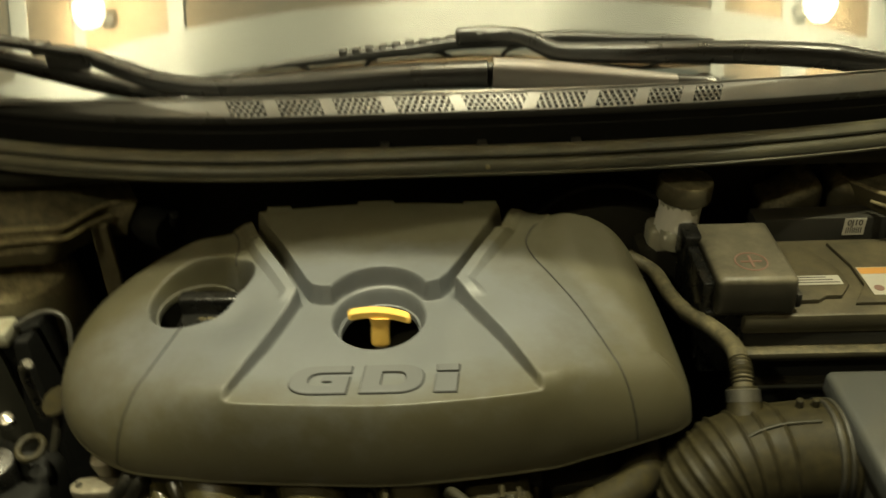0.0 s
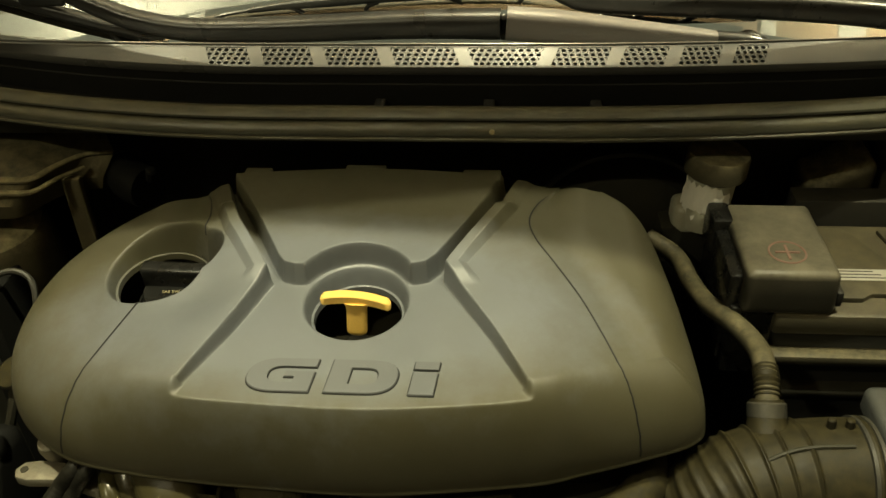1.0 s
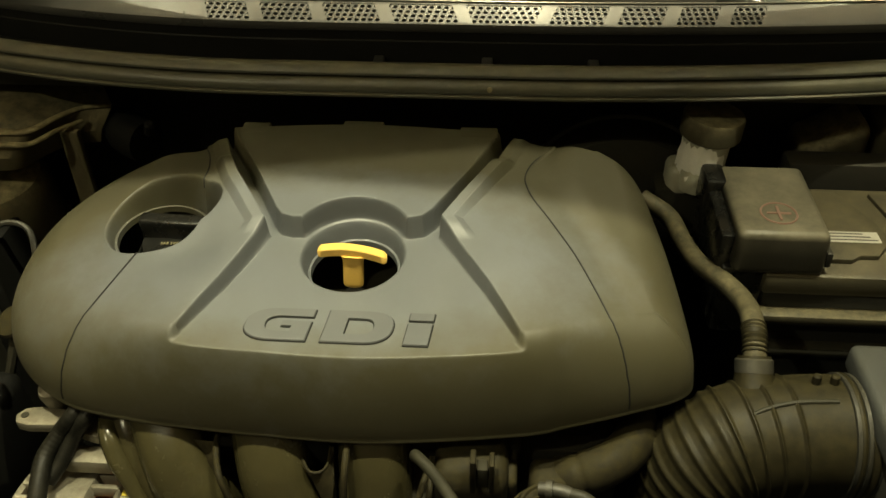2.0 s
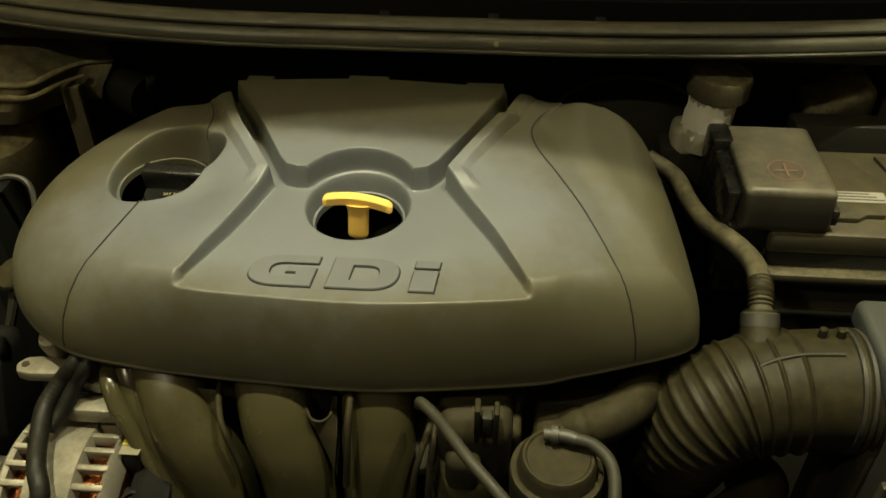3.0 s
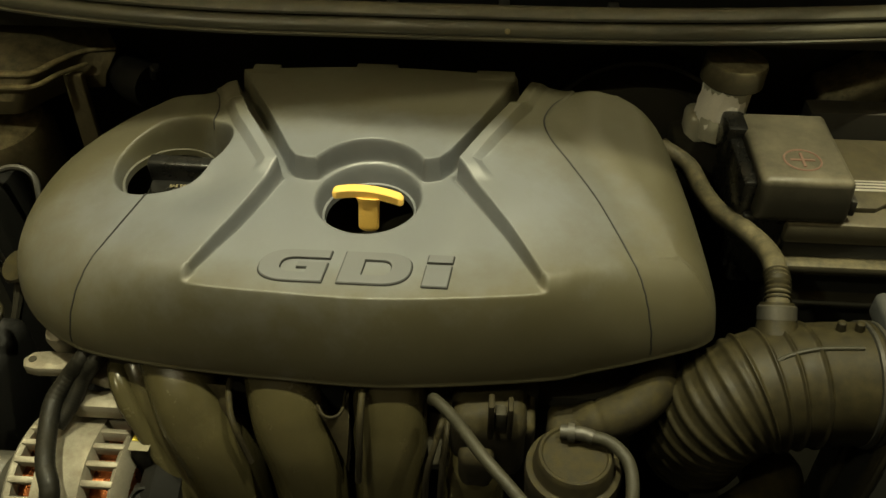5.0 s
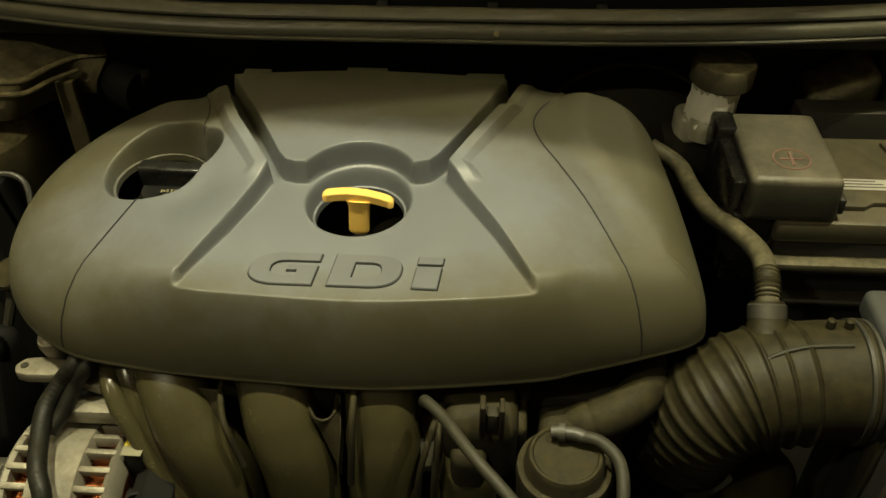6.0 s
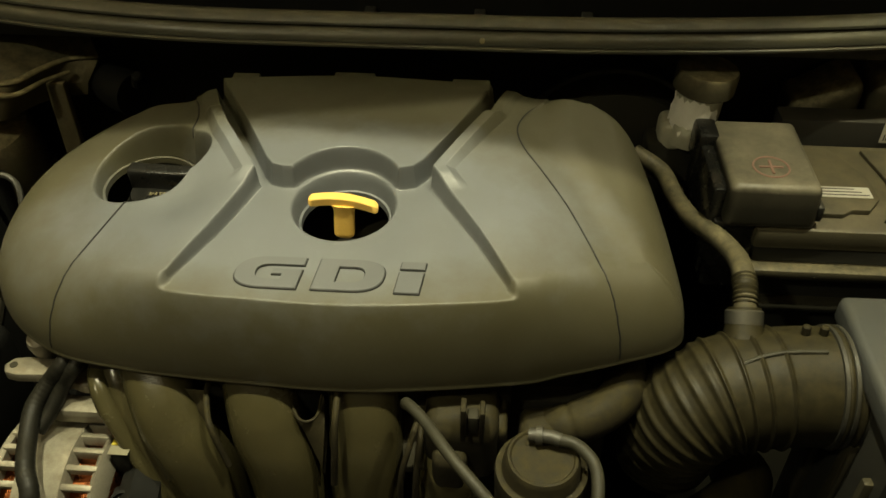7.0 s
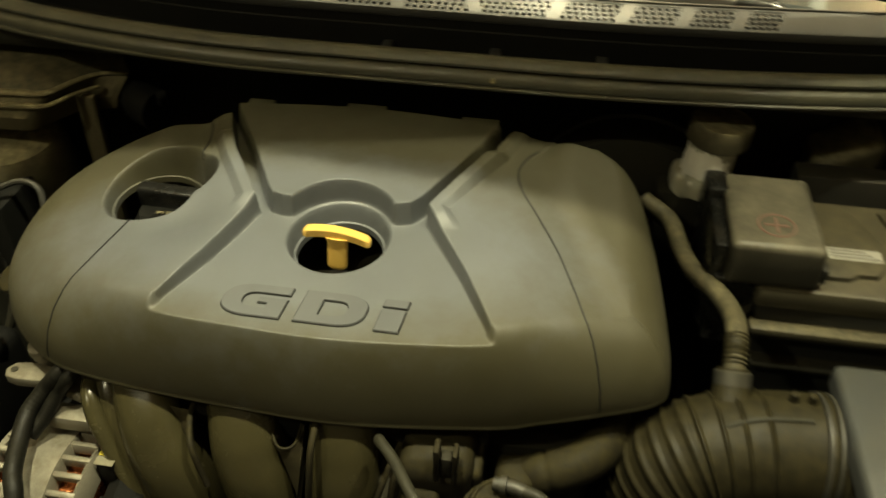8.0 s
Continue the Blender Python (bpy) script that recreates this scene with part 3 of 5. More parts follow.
def raised(outline, inner, u0, width, cover):
    """One raised letter standing on the panel, with a thin step round it."""
    v0, tall, slant = 0.4480, 0.0285, 0.10
    bm = bmesh.new()

    def place(u, v, h):
        x = LETTER_X + u0 + u * width + slant * v * tall
        y = v0 + v * tall
        return (x, y, float(cover_height(np.array([-0.06]), np.array([y]))[0]) + h)
    loops = []
    for h, grow in ((-0.001, 0.0), (0.0011, 0.0), (0.0016, -0.03)):
        cu = sum(p[0] for p in outline) / len(outline)
        loops.append([bm.verts.new(place(u + (0.5 - u) * -grow * 0.6, v + (0.5 - v) * -grow, h)) for u, v in outline])
    inn = [[bm.verts.new(place(u, v, h)) for u, v in inner] for h in (-0.001, 0.0011, 0.0016)] if inner else []
    # beads along each outline, near-black to paint the shade at its edge
    for shape in (outline, inner):
        if shape:
            loop = [place(u, v, 0.0001) for u, v in shape]
            fine = [tuple(p + f * (q - p) for p, q in zip(a, b)) for a, b in zip(loop, loop[1:] + loop[:1]) for f in (0.0, 0.06, 0.5, 0.94)]
            SHADE_LINES.append(sweep(fine + fine[:1], 0.00075, 3 * len(fine), 6))
    for ring in (loops, inn):
        for a, b in zip(ring, ring[1:]):
            for q in range(len(a)):
                w = (q + 1) % len(a)
                bm.faces.new((a[q], a[w], b[w], b[q]))
    tops = [ring[-1] for ring in (loops, inn) if ring]
    flat = [v for top in tops for v in top]
    for tri in tessellate_polygon([[(v.co.x, v.co.y, 0.0) for v in top] for top in tops]):
        bm.faces.new([flat[q] for q in tri])
    return bm


LETTER_X = -0.124
SHADE_LINES = []
cover = engine_cover()
G_OUT, D_OUT, D_IN = letter_shapes()
for nm, shape, hole, u0, wide in (("letter_g", G_OUT, None, 0.0, 0.0425), ("letter_d", D_OUT, D_IN, 0.0520, 0.0435),
                                  ("letter_i_stem", [(0, 0), (1, 0), (1, 0.66), (0, 0.66)], None, 0.1045, 0.0155),
                                  ("letter_i_dot", [(0, 0.76), (1, 0.76), (1, 1), (0, 1)], None, 0.1045, 0.0155)):
    letter = part(nm, raised(shape, hole, u0, wide, cover), LETTER, cover, sharp=20)
    while SHADE_LINES:
        part("outline_shade", SHADE_LINES.pop(), MESHBACK, letter, "near-black bead for the shade round the letter")

# ---- engine below the cover ----
single("engine_block", joined(box(-0.25, 0.13, 0.455, 0.70, 0.14, 0.80, 0.01), box(-0.235, 0.11, 0.47, 0.66, 0.78, 0.842, 0.008)), DARK, "dark dirty engine block under its cover", "engine")


def dipstick():
    x, y = -0.0620, 0.526
    d = thing("dipstick", (x, y, 0.83), "yellow plastic T-shaped dipstick handle in the cover opening", "dipstick")
    rows = []
    for q in range(25):
        u = -1 + q / 12
        cx, cz = x - 0.0006 + 0.0238 * u, 0.9166 - 0.0042 * u * u - 0.0022 * u
        h, w = 0.0031, 0.0038
        end = 1 - 0.35 * max(0, abs(u) - 0.92) / 0.08
        rows.append([(cx + dx, y + dy * w * end, cz + dz * h * end) for dx, dy, dz in
                     ((0, -1, -0.9), (0, -1, 0.8), (0, -0.85, 1), (0, 0.85, 1), (0, 1, 0.8), (0, 1, -0.9), (0, 0.85, -1), (0, -0.85, -1))])
    part("crossbar", grid_mesh(rows, True, True), YELLOW, d, sharp=40)
    # the stem flares into the crossbar
    part("stem", sweep([(x, y, 0.9135), (x - 0.0006, y - 0.001, 0.901), (x - 0.0014, y - 0.002, 0.886)],
                       lambda t: 0.0072 + 0.0022 * max(0.0, 1 - t / 0.3) ** 2 - 0.0025 * max(0.0, (t - 0.9) / 0.1) ** 2, 30, 20, 0.58, (0, 1, 0), 0.7), YELLOW, d)
    part("tube", lathe([(0.0045, 0), (0.0045, 0.05), (0.0075, 0.05), (0.0075, 0.060)], (x - 0.001, y - 0.003, 0.82)), BLACK, d)


dipstick()


def oil_cap():
    x, y = -0.2085, 0.5720
    c = thing("oil_filler_cap", (x, y, 0.84), "black plastic oil filler cap with a grip bar", "oil cap")
    part("skirt", lathe([(0.030, 0.0), (0.0315, 0.01), (0.0315, 0.026), (0.0300, 0.030), (0.0285, 0.0305), (0.0280, 0.0290), (0.0265, 0.0290), (0.0255, 0.0375), (0.0240, 0.0400), (0.010, 0.0408)], (x, y, 0.846), (0.0, -0.06, 1)), CAPBLACK, c)
    grip = part("grip", moved(box(-0.0255, 0.0255, -0.0060, 0.0060, -0.010, 0.0110, 0.0025, 3), Matrix.Translation((x, y + 0.003, 0.892)) @ pose(0, 0, 0, 4, 0, -3)), CAPBLACK, c)
    text_mesh("SAE 5W-20", 0.0038, Matrix.Translation((x + 0.001, y - 0.0095, 0.8876)) @ pose(0, 0, 0, 8, 0, 4), GOLDPRINT, grip)


oil_cap()


man = thing("intake_manifold", (-0.07, 0.42, 0.55), "dusty black plastic intake manifold with curved runners", "manifold")
# the line along each runner's back, from under the cover down, with its radius
RUNNERS = [
    ([(-0.205, 0.492, 0.862), (-0.200, 0.478, 0.842), (-0.191, 0.457, 0.817), (-0.176, 0.432, 0.792), (-0.158, 0.418, 0.752), (-0.148, 0.410, 0.640)], (0.0255, 0.0245)),
    ([(-0.125, 0.484, 0.864), (-0.122, 0.472, 0.842), (-0.116, 0.453, 0.817), (-0.108, 0.432, 0.792), (-0.097, 0.421, 0.752), (-0.091, 0.412, 0.640)], (0.0265, 0.0265)),
    ([(-0.043, 0.480, 0.866), (-0.042, 0.466, 0.842), (-0.0415, 0.451, 0.817), (-0.041, 0.438, 0.792), (-0.041, 0.427, 0.752), (-0.042, 0.416, 0.640)], (0.0240, 0.0265)),
    ([(0.022, 0.450, 0.790), (0.020, 0.436, 0.782), (0.018, 0.428, 0.765), (0.016, 0.425, 0.745), (0.012, 0.416, 0.640)], (0.0210, 0.0235)),
]
for pts, (ra, rb) in RUNNERS:
    part("runner", sweep(pts, lambda t: ra + (rb - ra) * min(1, t * 1.5), 80, 36, 1.0, (1, 0, 0), 0.72), RUNNER, man)
part("flange_rib", sweep([(-0.238, 0.470, 0.816), (-0.230, 0.443, 0.816), (-0.221, 0.428, 0.804), (-0.208, 0.417, 0.784), (-0.193, 0.406, 0.759), (-0.183, 0.398, 0.736), (-0.176, 0.390, 0.68)], 0.0068, 70, 14, 0.8), RUNNER, man)
part("flange_root", sweep([(-0.226, 0.478, 0.822), (-0.219, 0.453, 0.816), (-0.209, 0.437, 0.800), (-0.196, 0.424, 0.780), (-0.181, 0.412, 0.752), (-0.172, 0.404, 0.73), (-0.166, 0.398, 0.66)], 0.0115, 70, 16, 0.8), RUNNER, man)
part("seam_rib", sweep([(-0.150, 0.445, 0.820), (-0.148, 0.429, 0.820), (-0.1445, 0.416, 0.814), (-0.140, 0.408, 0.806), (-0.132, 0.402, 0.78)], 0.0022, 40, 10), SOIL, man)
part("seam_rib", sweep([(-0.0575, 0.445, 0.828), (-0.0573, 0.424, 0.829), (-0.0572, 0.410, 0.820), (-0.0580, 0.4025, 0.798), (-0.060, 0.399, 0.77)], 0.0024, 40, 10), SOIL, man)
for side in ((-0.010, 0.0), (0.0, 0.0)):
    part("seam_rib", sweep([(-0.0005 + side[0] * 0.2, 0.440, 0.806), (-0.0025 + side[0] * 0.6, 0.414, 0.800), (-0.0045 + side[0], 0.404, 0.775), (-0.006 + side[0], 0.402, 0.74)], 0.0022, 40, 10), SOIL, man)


def web(corners, thick, soft=0.0015):
    """A bridging plate between two runners, with a rounded edge."""
    bm = bmesh.new()
    top = [bm.verts.new(c) for c in corners]
    f = bm.faces.new(top)
    g = bmesh.ops.extrude_face_region(bm, geom=[f])
    for v in g["geom"]:
        if isinstance(v, bmesh.types.BMVert):
            v.co += Vector((0, 0.35 * thick, -thick))
    bmesh.ops.bevel(bm, geom=bm.edges[:], offset=soft, segments=2, profile=0.5, affect="EDGES", clamp_overlap=True)
    return bm


part("web", web([(-0.1670, 0.4330, 0.822), (-0.1480, 0.4320, 0.822), (-0.1480, 0.4210, 0.808), (-0.1530, 0.4220, 0.785), (-0.1610, 0.4280, 0.806)], 0.012), WEBDUST, man, "dust-caked web")
NOTCH = [(-0.0890, 0.4270, 0.816), (-0.0840, 0.4190, 0.814), (-0.0790, 0.4170, 0.813), (-0.0740, 0.4190, 0.813), (-0.0710, 0.4240, 0.815), (-0.0710, 0.4370, 0.817)]
part("web", web(NOTCH + [(-0.0690, 0.4370, 0.817), (-0.0660, 0.4120, 0.805), (-0.0680, 0.4030, 0.780), (-0.0770, 0.4160, 0.792), (-0.0830, 0.4190, 0.806), (-0.0910, 0.4240, 0.815)], 0.014, 0.0007), WEBDUST, man, "dust-caked web with a round notch")
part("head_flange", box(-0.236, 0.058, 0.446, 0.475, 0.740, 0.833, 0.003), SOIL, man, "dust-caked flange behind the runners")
# solid dark block painting the shade of a hollow behind the notch
part("notch_shade_block", box(-0.0895, -0.0710, 0.436, 0.4475, 0.795, 0.832, 0.003), GUTTER, man, "dark block for the shade in the web's notch")
part("notch_rim", sweep(NOTCH, 0.0010, 40, 8), SOIL, man)
part("web", web([(-0.018, 0.440, 0.796), (0.004, 0.440, 0.796), (0.0, 0.412, 0.775), (-0.014, 0.412, 0.775)], 0.012), DARK, man)
part("plenum", box(-0.20, 0.075, 0.30, 0.46, 0.50, 0.66, 0.03, 4), RUNNER, man)
block = joined(box(0.000, 0.050, 0.412, 0.470, 0.770, 0.824, 0.010, 4), box(0.006, 0.030, 0.404, 0.425, 0.770, 0.806, 0.006, 3), box(0.044, 0.056, 0.420, 0.460, 0.775, 0.812, 0.004, 3))
for v in block.verts:
    v.co.z -= 0.5 * max(0.0, 0.43 - v.co.y)
part("sensor_block", block, SOIL, man, "dust-caked moulded block")
part("outlet_neck", box(0.064, 0.092, 0.420, 0.450, 0.760, 0.804, 0.008, 3), SOIL, man)
part("clip_post", joined(box(0.0245, 0.0285, 0.412, 0.424, 0.806, 0.838, 0.0012), box(0.0370, 0.0405, 0.412, 0.424, 0.806, 0.836, 0.0012)), SOIL, man)
# the gap is filled with a dark block in place of its shade
part("slot_shade_block", box(0.0290, 0.0365, 0.414, 0.423, 0.806, 0.829, 0.001), DARK, man, "dark block for the shade between the clip posts")


def purge_valve():
    x, y = 0.0745, 0.367
    p = thing("vacuum_canister", (x, y, 0.69), "round dusty black canister with a grey hose", "canister")
    part("body", lathe([(0.024, 0.0), (0.026, 0.10), (0.027, 0.13), (0.0278, 0.142), (0.0270, 0.1455), (0.0235, 0.1460), (0.0228, 0.1470), (0.0224, 0.1540), (0.0205, 0.1570), (0.0190, 0.1572), (0.0180, 0.1560), (0.006, 0.1562)], (x, y, 0.70)), SOIL, p)
    part("nozzle", joined(sweep([(x - 0.008, y + 0.012, 0.861), (x + 0.004, y + 0.010, 0.8625), (x + 0.010, y + 0.008, 0.8625)], 0.0042, 10, 12), lathe([(0.0055, 0.0), (0.0055, 0.004)], (x - 0.004, y + 0.011, 0.862), (1, -0.1, 0.1))), BLACK, p)
    part("hose", sweep([(x + 0.006, y + 0.009, 0.8625), (x + 0.020, y + 0.005, 0.862), (x + 0.030, y - 0.008, 0.858), (x + 0.030, y - 0.03, 0.845), (x + 0.026, y - 0.05, 0.80), (x + 0.03, y - 0.06, 0.72)], 0.0038, 50, 14), HOSE, p, "pale grey rubber hose")


purge_valve()
single("vacuum_tube", sweep([(-0.011, 0.418, 0.835), (-0.008, 0.406, 0.850), (0.004, 0.391, 0.853), (0.022, 0.364, 0.855), (0.045, 0.340, 0.848), (0.066, 0.318, 0.835), (0.07, 0.30, 0.78), (0.06, 0.31, 0.68)], 0.0037, 60, 14), HOSE, "thin grey rubber vacuum tube across the manifold", "hose")
single("coolant_pipe", sweep([(0.086, 0.440, 0.790), (0.099, 0.439, 0.797), (0.115, 0.444, 0.801), (0.130, 0.455, 0.803), (0.139, 0.472, 0.803), (0.141, 0.50, 0.80)], lambda t: 0.0150 - 0.0012 * math.exp(-((t - 0.22) / 0.02) ** 2), 60, 24), SOIL, "dusty black bent coolant pipe below the cover", "pipe")


def alternator():
    cx, cy, cz, R = -0.2595, 0.408, 0.715, 0.066
    a = thing("alternator", (cx, cy, cz), "cast aluminium alternator with slotted ends and copper windings", "alternator")
    part("rotor", lathe([(R - 0.02, -0.036), (R - 0.014, -0.034), (R - 0.014, 0.042), (R - 0.02, 0.045)], (cx, cy, cz), (1, 0, 0)), COPPER, a, "orange copper windings")
    part("stator_band", lathe([(R - 0.004, -0.018), (R, -0.016), (R, 0.016), (R - 0.004, 0.018)], (cx, cy, cz), (1, 0, 0), 64), ALU, a)
    for sx in (-1, 1):
        e = -0.006 if sx > 0 else -0.010
        ring = lathe([(R - 0.020, sx * (0.050 + e)), (R - 0.006, sx * (0.048 + e)), (R - 0.001, sx * (0.044 + e)), (R - 0.003, sx * (0.041 + e)), (R - 0.012, sx * (0.041 + e))], (cx, cy, cz), (1, 0, 0), 64)
        part("end_ring", ring, ALU, a)
        for k in range(30):
            t = 2 * math.pi * k / 30
            m = Matrix.Translation((cx, cy, cz)) @ pose(0, 0, 0, math.degrees(t))
            part("rib", moved(box(min(sx * 0.016, sx * (0.044 + e)), max(sx * 0.016, sx * (0.044 + e)), -0.0023, 0.0023, R - 0.009, R - 0.0005, 0.0012, 2), m), ALU, a)
    part("rear_cap", lathe([(R - 0.02, 0.049), (R - 0.012, 0.06), (R - 0.025, 0.075), (0.01, 0.078)], (cx, cy, cz), (1, 0, 0)), GUTTER, a)
    for y0, y1, mt, word in ((0.4125, 0.4205, YLABEL, "dusty yellow sticker"), (0.4045, 0.4120, DULLPAPER, "dusty white sticker")):
        part("label", box(-0.2175, -0.2035, y0, y1, 0.7810, 0.7817, 0), mt, a, word, smooth=False)
    part("label_carrier", box(-0.2170, -0.2040, 0.4050, 0.4200, 0.740, 0.7808, 0.002), GUTTER, a)
    plug = part("plug", joined(box(-0.222, -0.196, 0.368, 0.398, 0.735, 0.757, 0.005, 3), lathe([(0.009, 0.0), (0.009, 0.006), (0.007, 0.007), (0.006, 0.004)], (-0.206, 0.385, 0.752), (0.1, -0.5, 1), 24)), GUTTER, a, "black wiring plug")
    part("clip", sweep([(-0.219, 0.381, 0.760), (-0.212, 0.372, 0.762), (-0.203, 0.374, 0.762), (-0.197, 0.384, 0.758)], 0.0016, 24, 8), GUTTER, plug)
    part("pulley", lathe([(0.02, -0.085), (0.03, -0.083), (0.03, -0.06), (0.02, -0.052)], (cx, cy, cz), (1, 0, 0)), BLACK, a)
    part("mount", box(cx - 0.03, cx + 0.06, cy + 0.02, 0.47, cz - 0.08, cz - 0.02, 0.01), ALU, a)


alternator()
br = thing("aluminium_bracket", (-0.27, 0.46, 0.78), "pale cast aluminium bracket with a bolt", "bracket")
part("arm", prism([(-0.306, 0.457), (-0.303, 0.450), (-0.294, 0.448), (-0.270, 0.449), (-0.240, 0.440), (-0.228, 0.446), (-0.236, 0.456), (-0.266, 0.464), (-0.290, 0.466), (-0.301, 0.464)], 0.800, 0.809, 0.002), ALU, br)
# no opening is cut; a dark disc paints the shade inside it
part("hole", lathe([(0.0028, 0.0), (0.0028, 0.0006)], (-0.2985, 0.4565, 0.809), sides=16), DARK, br, "dark disc for the shade in a bolt hole")
part("foot", box(-0.264, -0.226, 0.428, 0.444, 0.782, 0.796, 0.003), ALU, br)
part("bolt", lathe([(0.0095, -0.02), (0.0095, 0.0), (0.008, 0.004), (0.004, 0.006)], (-0.281, 0.470, 0.822), (0, -0.3, 1), 20), ALU, br)


def cable(pts, r, name, label, ring=0.0, mat=RUBBER):
    def rad(t):
        return r * (1 + ring * math.sin(t * 220))
    return single(name, sweep(pts, rad, 160, 12), mat, label, "cable")


CONDUIT = material("black_conduit", (0.006, 0.006, 0.005), 0.45, spot=40, bump=0.1, spec=0.2, dust=(0.018, 0.016, 0.009), dusty=0.5)
cable([(-0.246, 0.475, 0.832), (-0.252, 0.448, 0.826), (-0.264, 0.440, 0.812), (-0.272, 0.425, 0.802), (-0.268, 0.403, 0.797), (-0.260, 0.380, 0.795), (-0.252, 0.361, 0.785), (-0.262, 0.33, 0.74)], 0.0064, "wiring_harness", "ribbed black wiring conduit beside the alternator", 0.012, CONDUIT)
cable([(-0.238, 0.47, 0.832), (-0.243, 0.446, 0.826), (-0.254, 0.440, 0.811), (-0.262, 0.427, 0.797), (-0.269, 0.415, 0.789)], 0.0056, "wiring_harness", "thin black wire branch joining the conduit", 0.010, CONDUIT)


# ---- intake duct and air box ----
def intake_duct():
    d = thing("air_intake_duct", (0.21, 0.455, 0.75), "dusty ribbed black rubber air intake duct", "air duct")

    def rad(t):
        r = 0.0420 - 0.0045 * t * t
        if t > 0.47:  # narrow rings with wider valleys between them
            r += 0.0015 * (0.5 + 0.5 * math.sin((t - 0.47) * 2 * math.pi * 19)) ** 2.0 - 0.0018 * min(1, (t - 0.47) / 0.06)
        for c, w, h in ((0.05, 0.008, 0.0016), (0.09, 0.008, 0.0016), (0.26, 0.005, 0.0020), (0.33, 0.005, 0.0020), (0.39, 0.005, 0.0020), (0.45, 0.006, 0.0022)):
            r += h * math.exp(-((t - c) / w) ** 2)
        return r
    part("tube", sweep([(0.300, 0.472, 0.811), (0.264, 0.472, 0.811), (0.233, 0.469, 0.810), (0.207, 0.465, 0.806), (0.191, 0.461, 0.798), (0.182, 0.460, 0.787), (0.177, 0.463, 0.769), (0.176, 0.470, 0.735)], rad, 420, 44), RUBBER, d)
    # paler material than the tube, painting the light that the seam catches
    part("seam_line", sweep([(0.264, 0.4655, 0.8525), (0.236, 0.4635, 0.8520), (0.216, 0.459, 0.8490), (0.200, 0.453, 0.8425)], 0.0016, 40, 8), HOSE, d, "mould seam, paler for the light along its edge")
    part("stub", lathe([(0.0175, -0.010), (0.0145, 0.002), (0.0130, 0.008), (0.0112, 0.022)], (0.217, 0.488, 0.838), (0, 0.70, 0.71), 24), RUBBER, d)
    part("hose_clamp", lathe([(0.0118, 0.0), (0.0130, 0.001), (0.0130, 0.010), (0.0118, 0.011)], (0.217, 0.4945, 0.8445), (0, 0.70, 0.71), 24), BLACK, d)
    for x in (0.250, 0.262):
        part("nub", lathe([(0.0030, 0.0), (0.0030, 0.009), (0.0022, 0.010)], (x + 0.004, 0.482, 0.848), (0, 0.2, 1), 12), RUBBER, d)
    for x in (0.272, 0.279, 0.288):
        part("clamp", lathe([(0.0415, 0.0), (0.0428, 0.0006), (0.0428, 0.0030), (0.0415, 0.0036)], (x, 0.472, 0.812), (1, 0, 0), 48), BLACK, d)


intake_duct()
bh = thing("breather_hose", (0.19, 0.60, 0.84), "dusty black rubber breather hose to the duct", "hose")
part("tube", sweep([(0.160, 0.69, 0.855), (0.182, 0.672, 0.848), (0.190, 0.640, 0.845), (0.198, 0.613, 0.846), (0.214, 0.587, 0.848), (0.2210, 0.556, 0.855), (0.2200, 0.530, 0.861), (0.2185, 0.512, 0.858), (0.2172, 0.500, 0.850)], 0.0080, 80, 18), DUSTY, bh)
part("end_sleeve", sweep([(0.2196, 0.526, 0.8610), (0.2188, 0.515, 0.8592), (0.2178, 0.5055, 0.8542)], lambda t: 0.0086 + 0.0006 * math.sin(t * 40), 30, 18), RUBBER, bh, "ribbed darker end sleeve")
ab = thing("air_box", (0.38, 0.40, 0.68), "dark grey plastic air filter box", "air box")
part("lid", box(0.283, 0.50, 0.386, 0.515, 0.838, 0.860, 0.006, 4), BOXGREY, ab)
part("base", box(0.290, 0.495, 0.392, 0.51, 0.60, 0.837, 0.006), BLACK, ab)
part("plinth", box(0.32, 0.48, 0.40, 0.48, 0.14, 0.602, 0.004), BLACK, ab)
fp = thing("lower_duct_elbow", (0.2, 0.36, 0.70), "dusty black rubber elbow below the intake duct", "pipe")
part("elbow", sweep([(0.243, 0.485, 0.69), (0.240, 0.462, 0.712), (0.226, 0.438, 0.715), (0.20, 0.420, 0.712), (0.165, 0.408, 0.705), (0.14, 0.40, 0.68), (0.13, 0.40, 0.62)], 0.021, 40, 20), SOIL, fp)
part("clamp", lathe([(0.0215, 0.0), (0.0228, 0.001), (0.0228, 0.008), (0.0215, 0.009)], (0.2425, 0.478, 0.695), (0.1, -0.5, 0.8), 28), BLACK, fp)

for k, y in enumerate((0.40, 0.43, 0.47)):
    part("side_rib", box(0.284, 0.292, y, y + 0.007 + 0.003 * (k % 2), 0.66, 0.80, 0.002), DUSTY, ab)
rs = thing("front_support_cover", (0.33, 0.26, 0.70), "dark grey plastic cover on the front support", "support cover")
part("top_plate", box(0.205, 0.50, 0.165, 0.339, 0.845, 0.862, 0.008, 4), BOXGREY, rs)
part("stay", box(0.24, 0.48, 0.18, 0.32, 0.14, 0.846, 0.004), BLACK, rs)

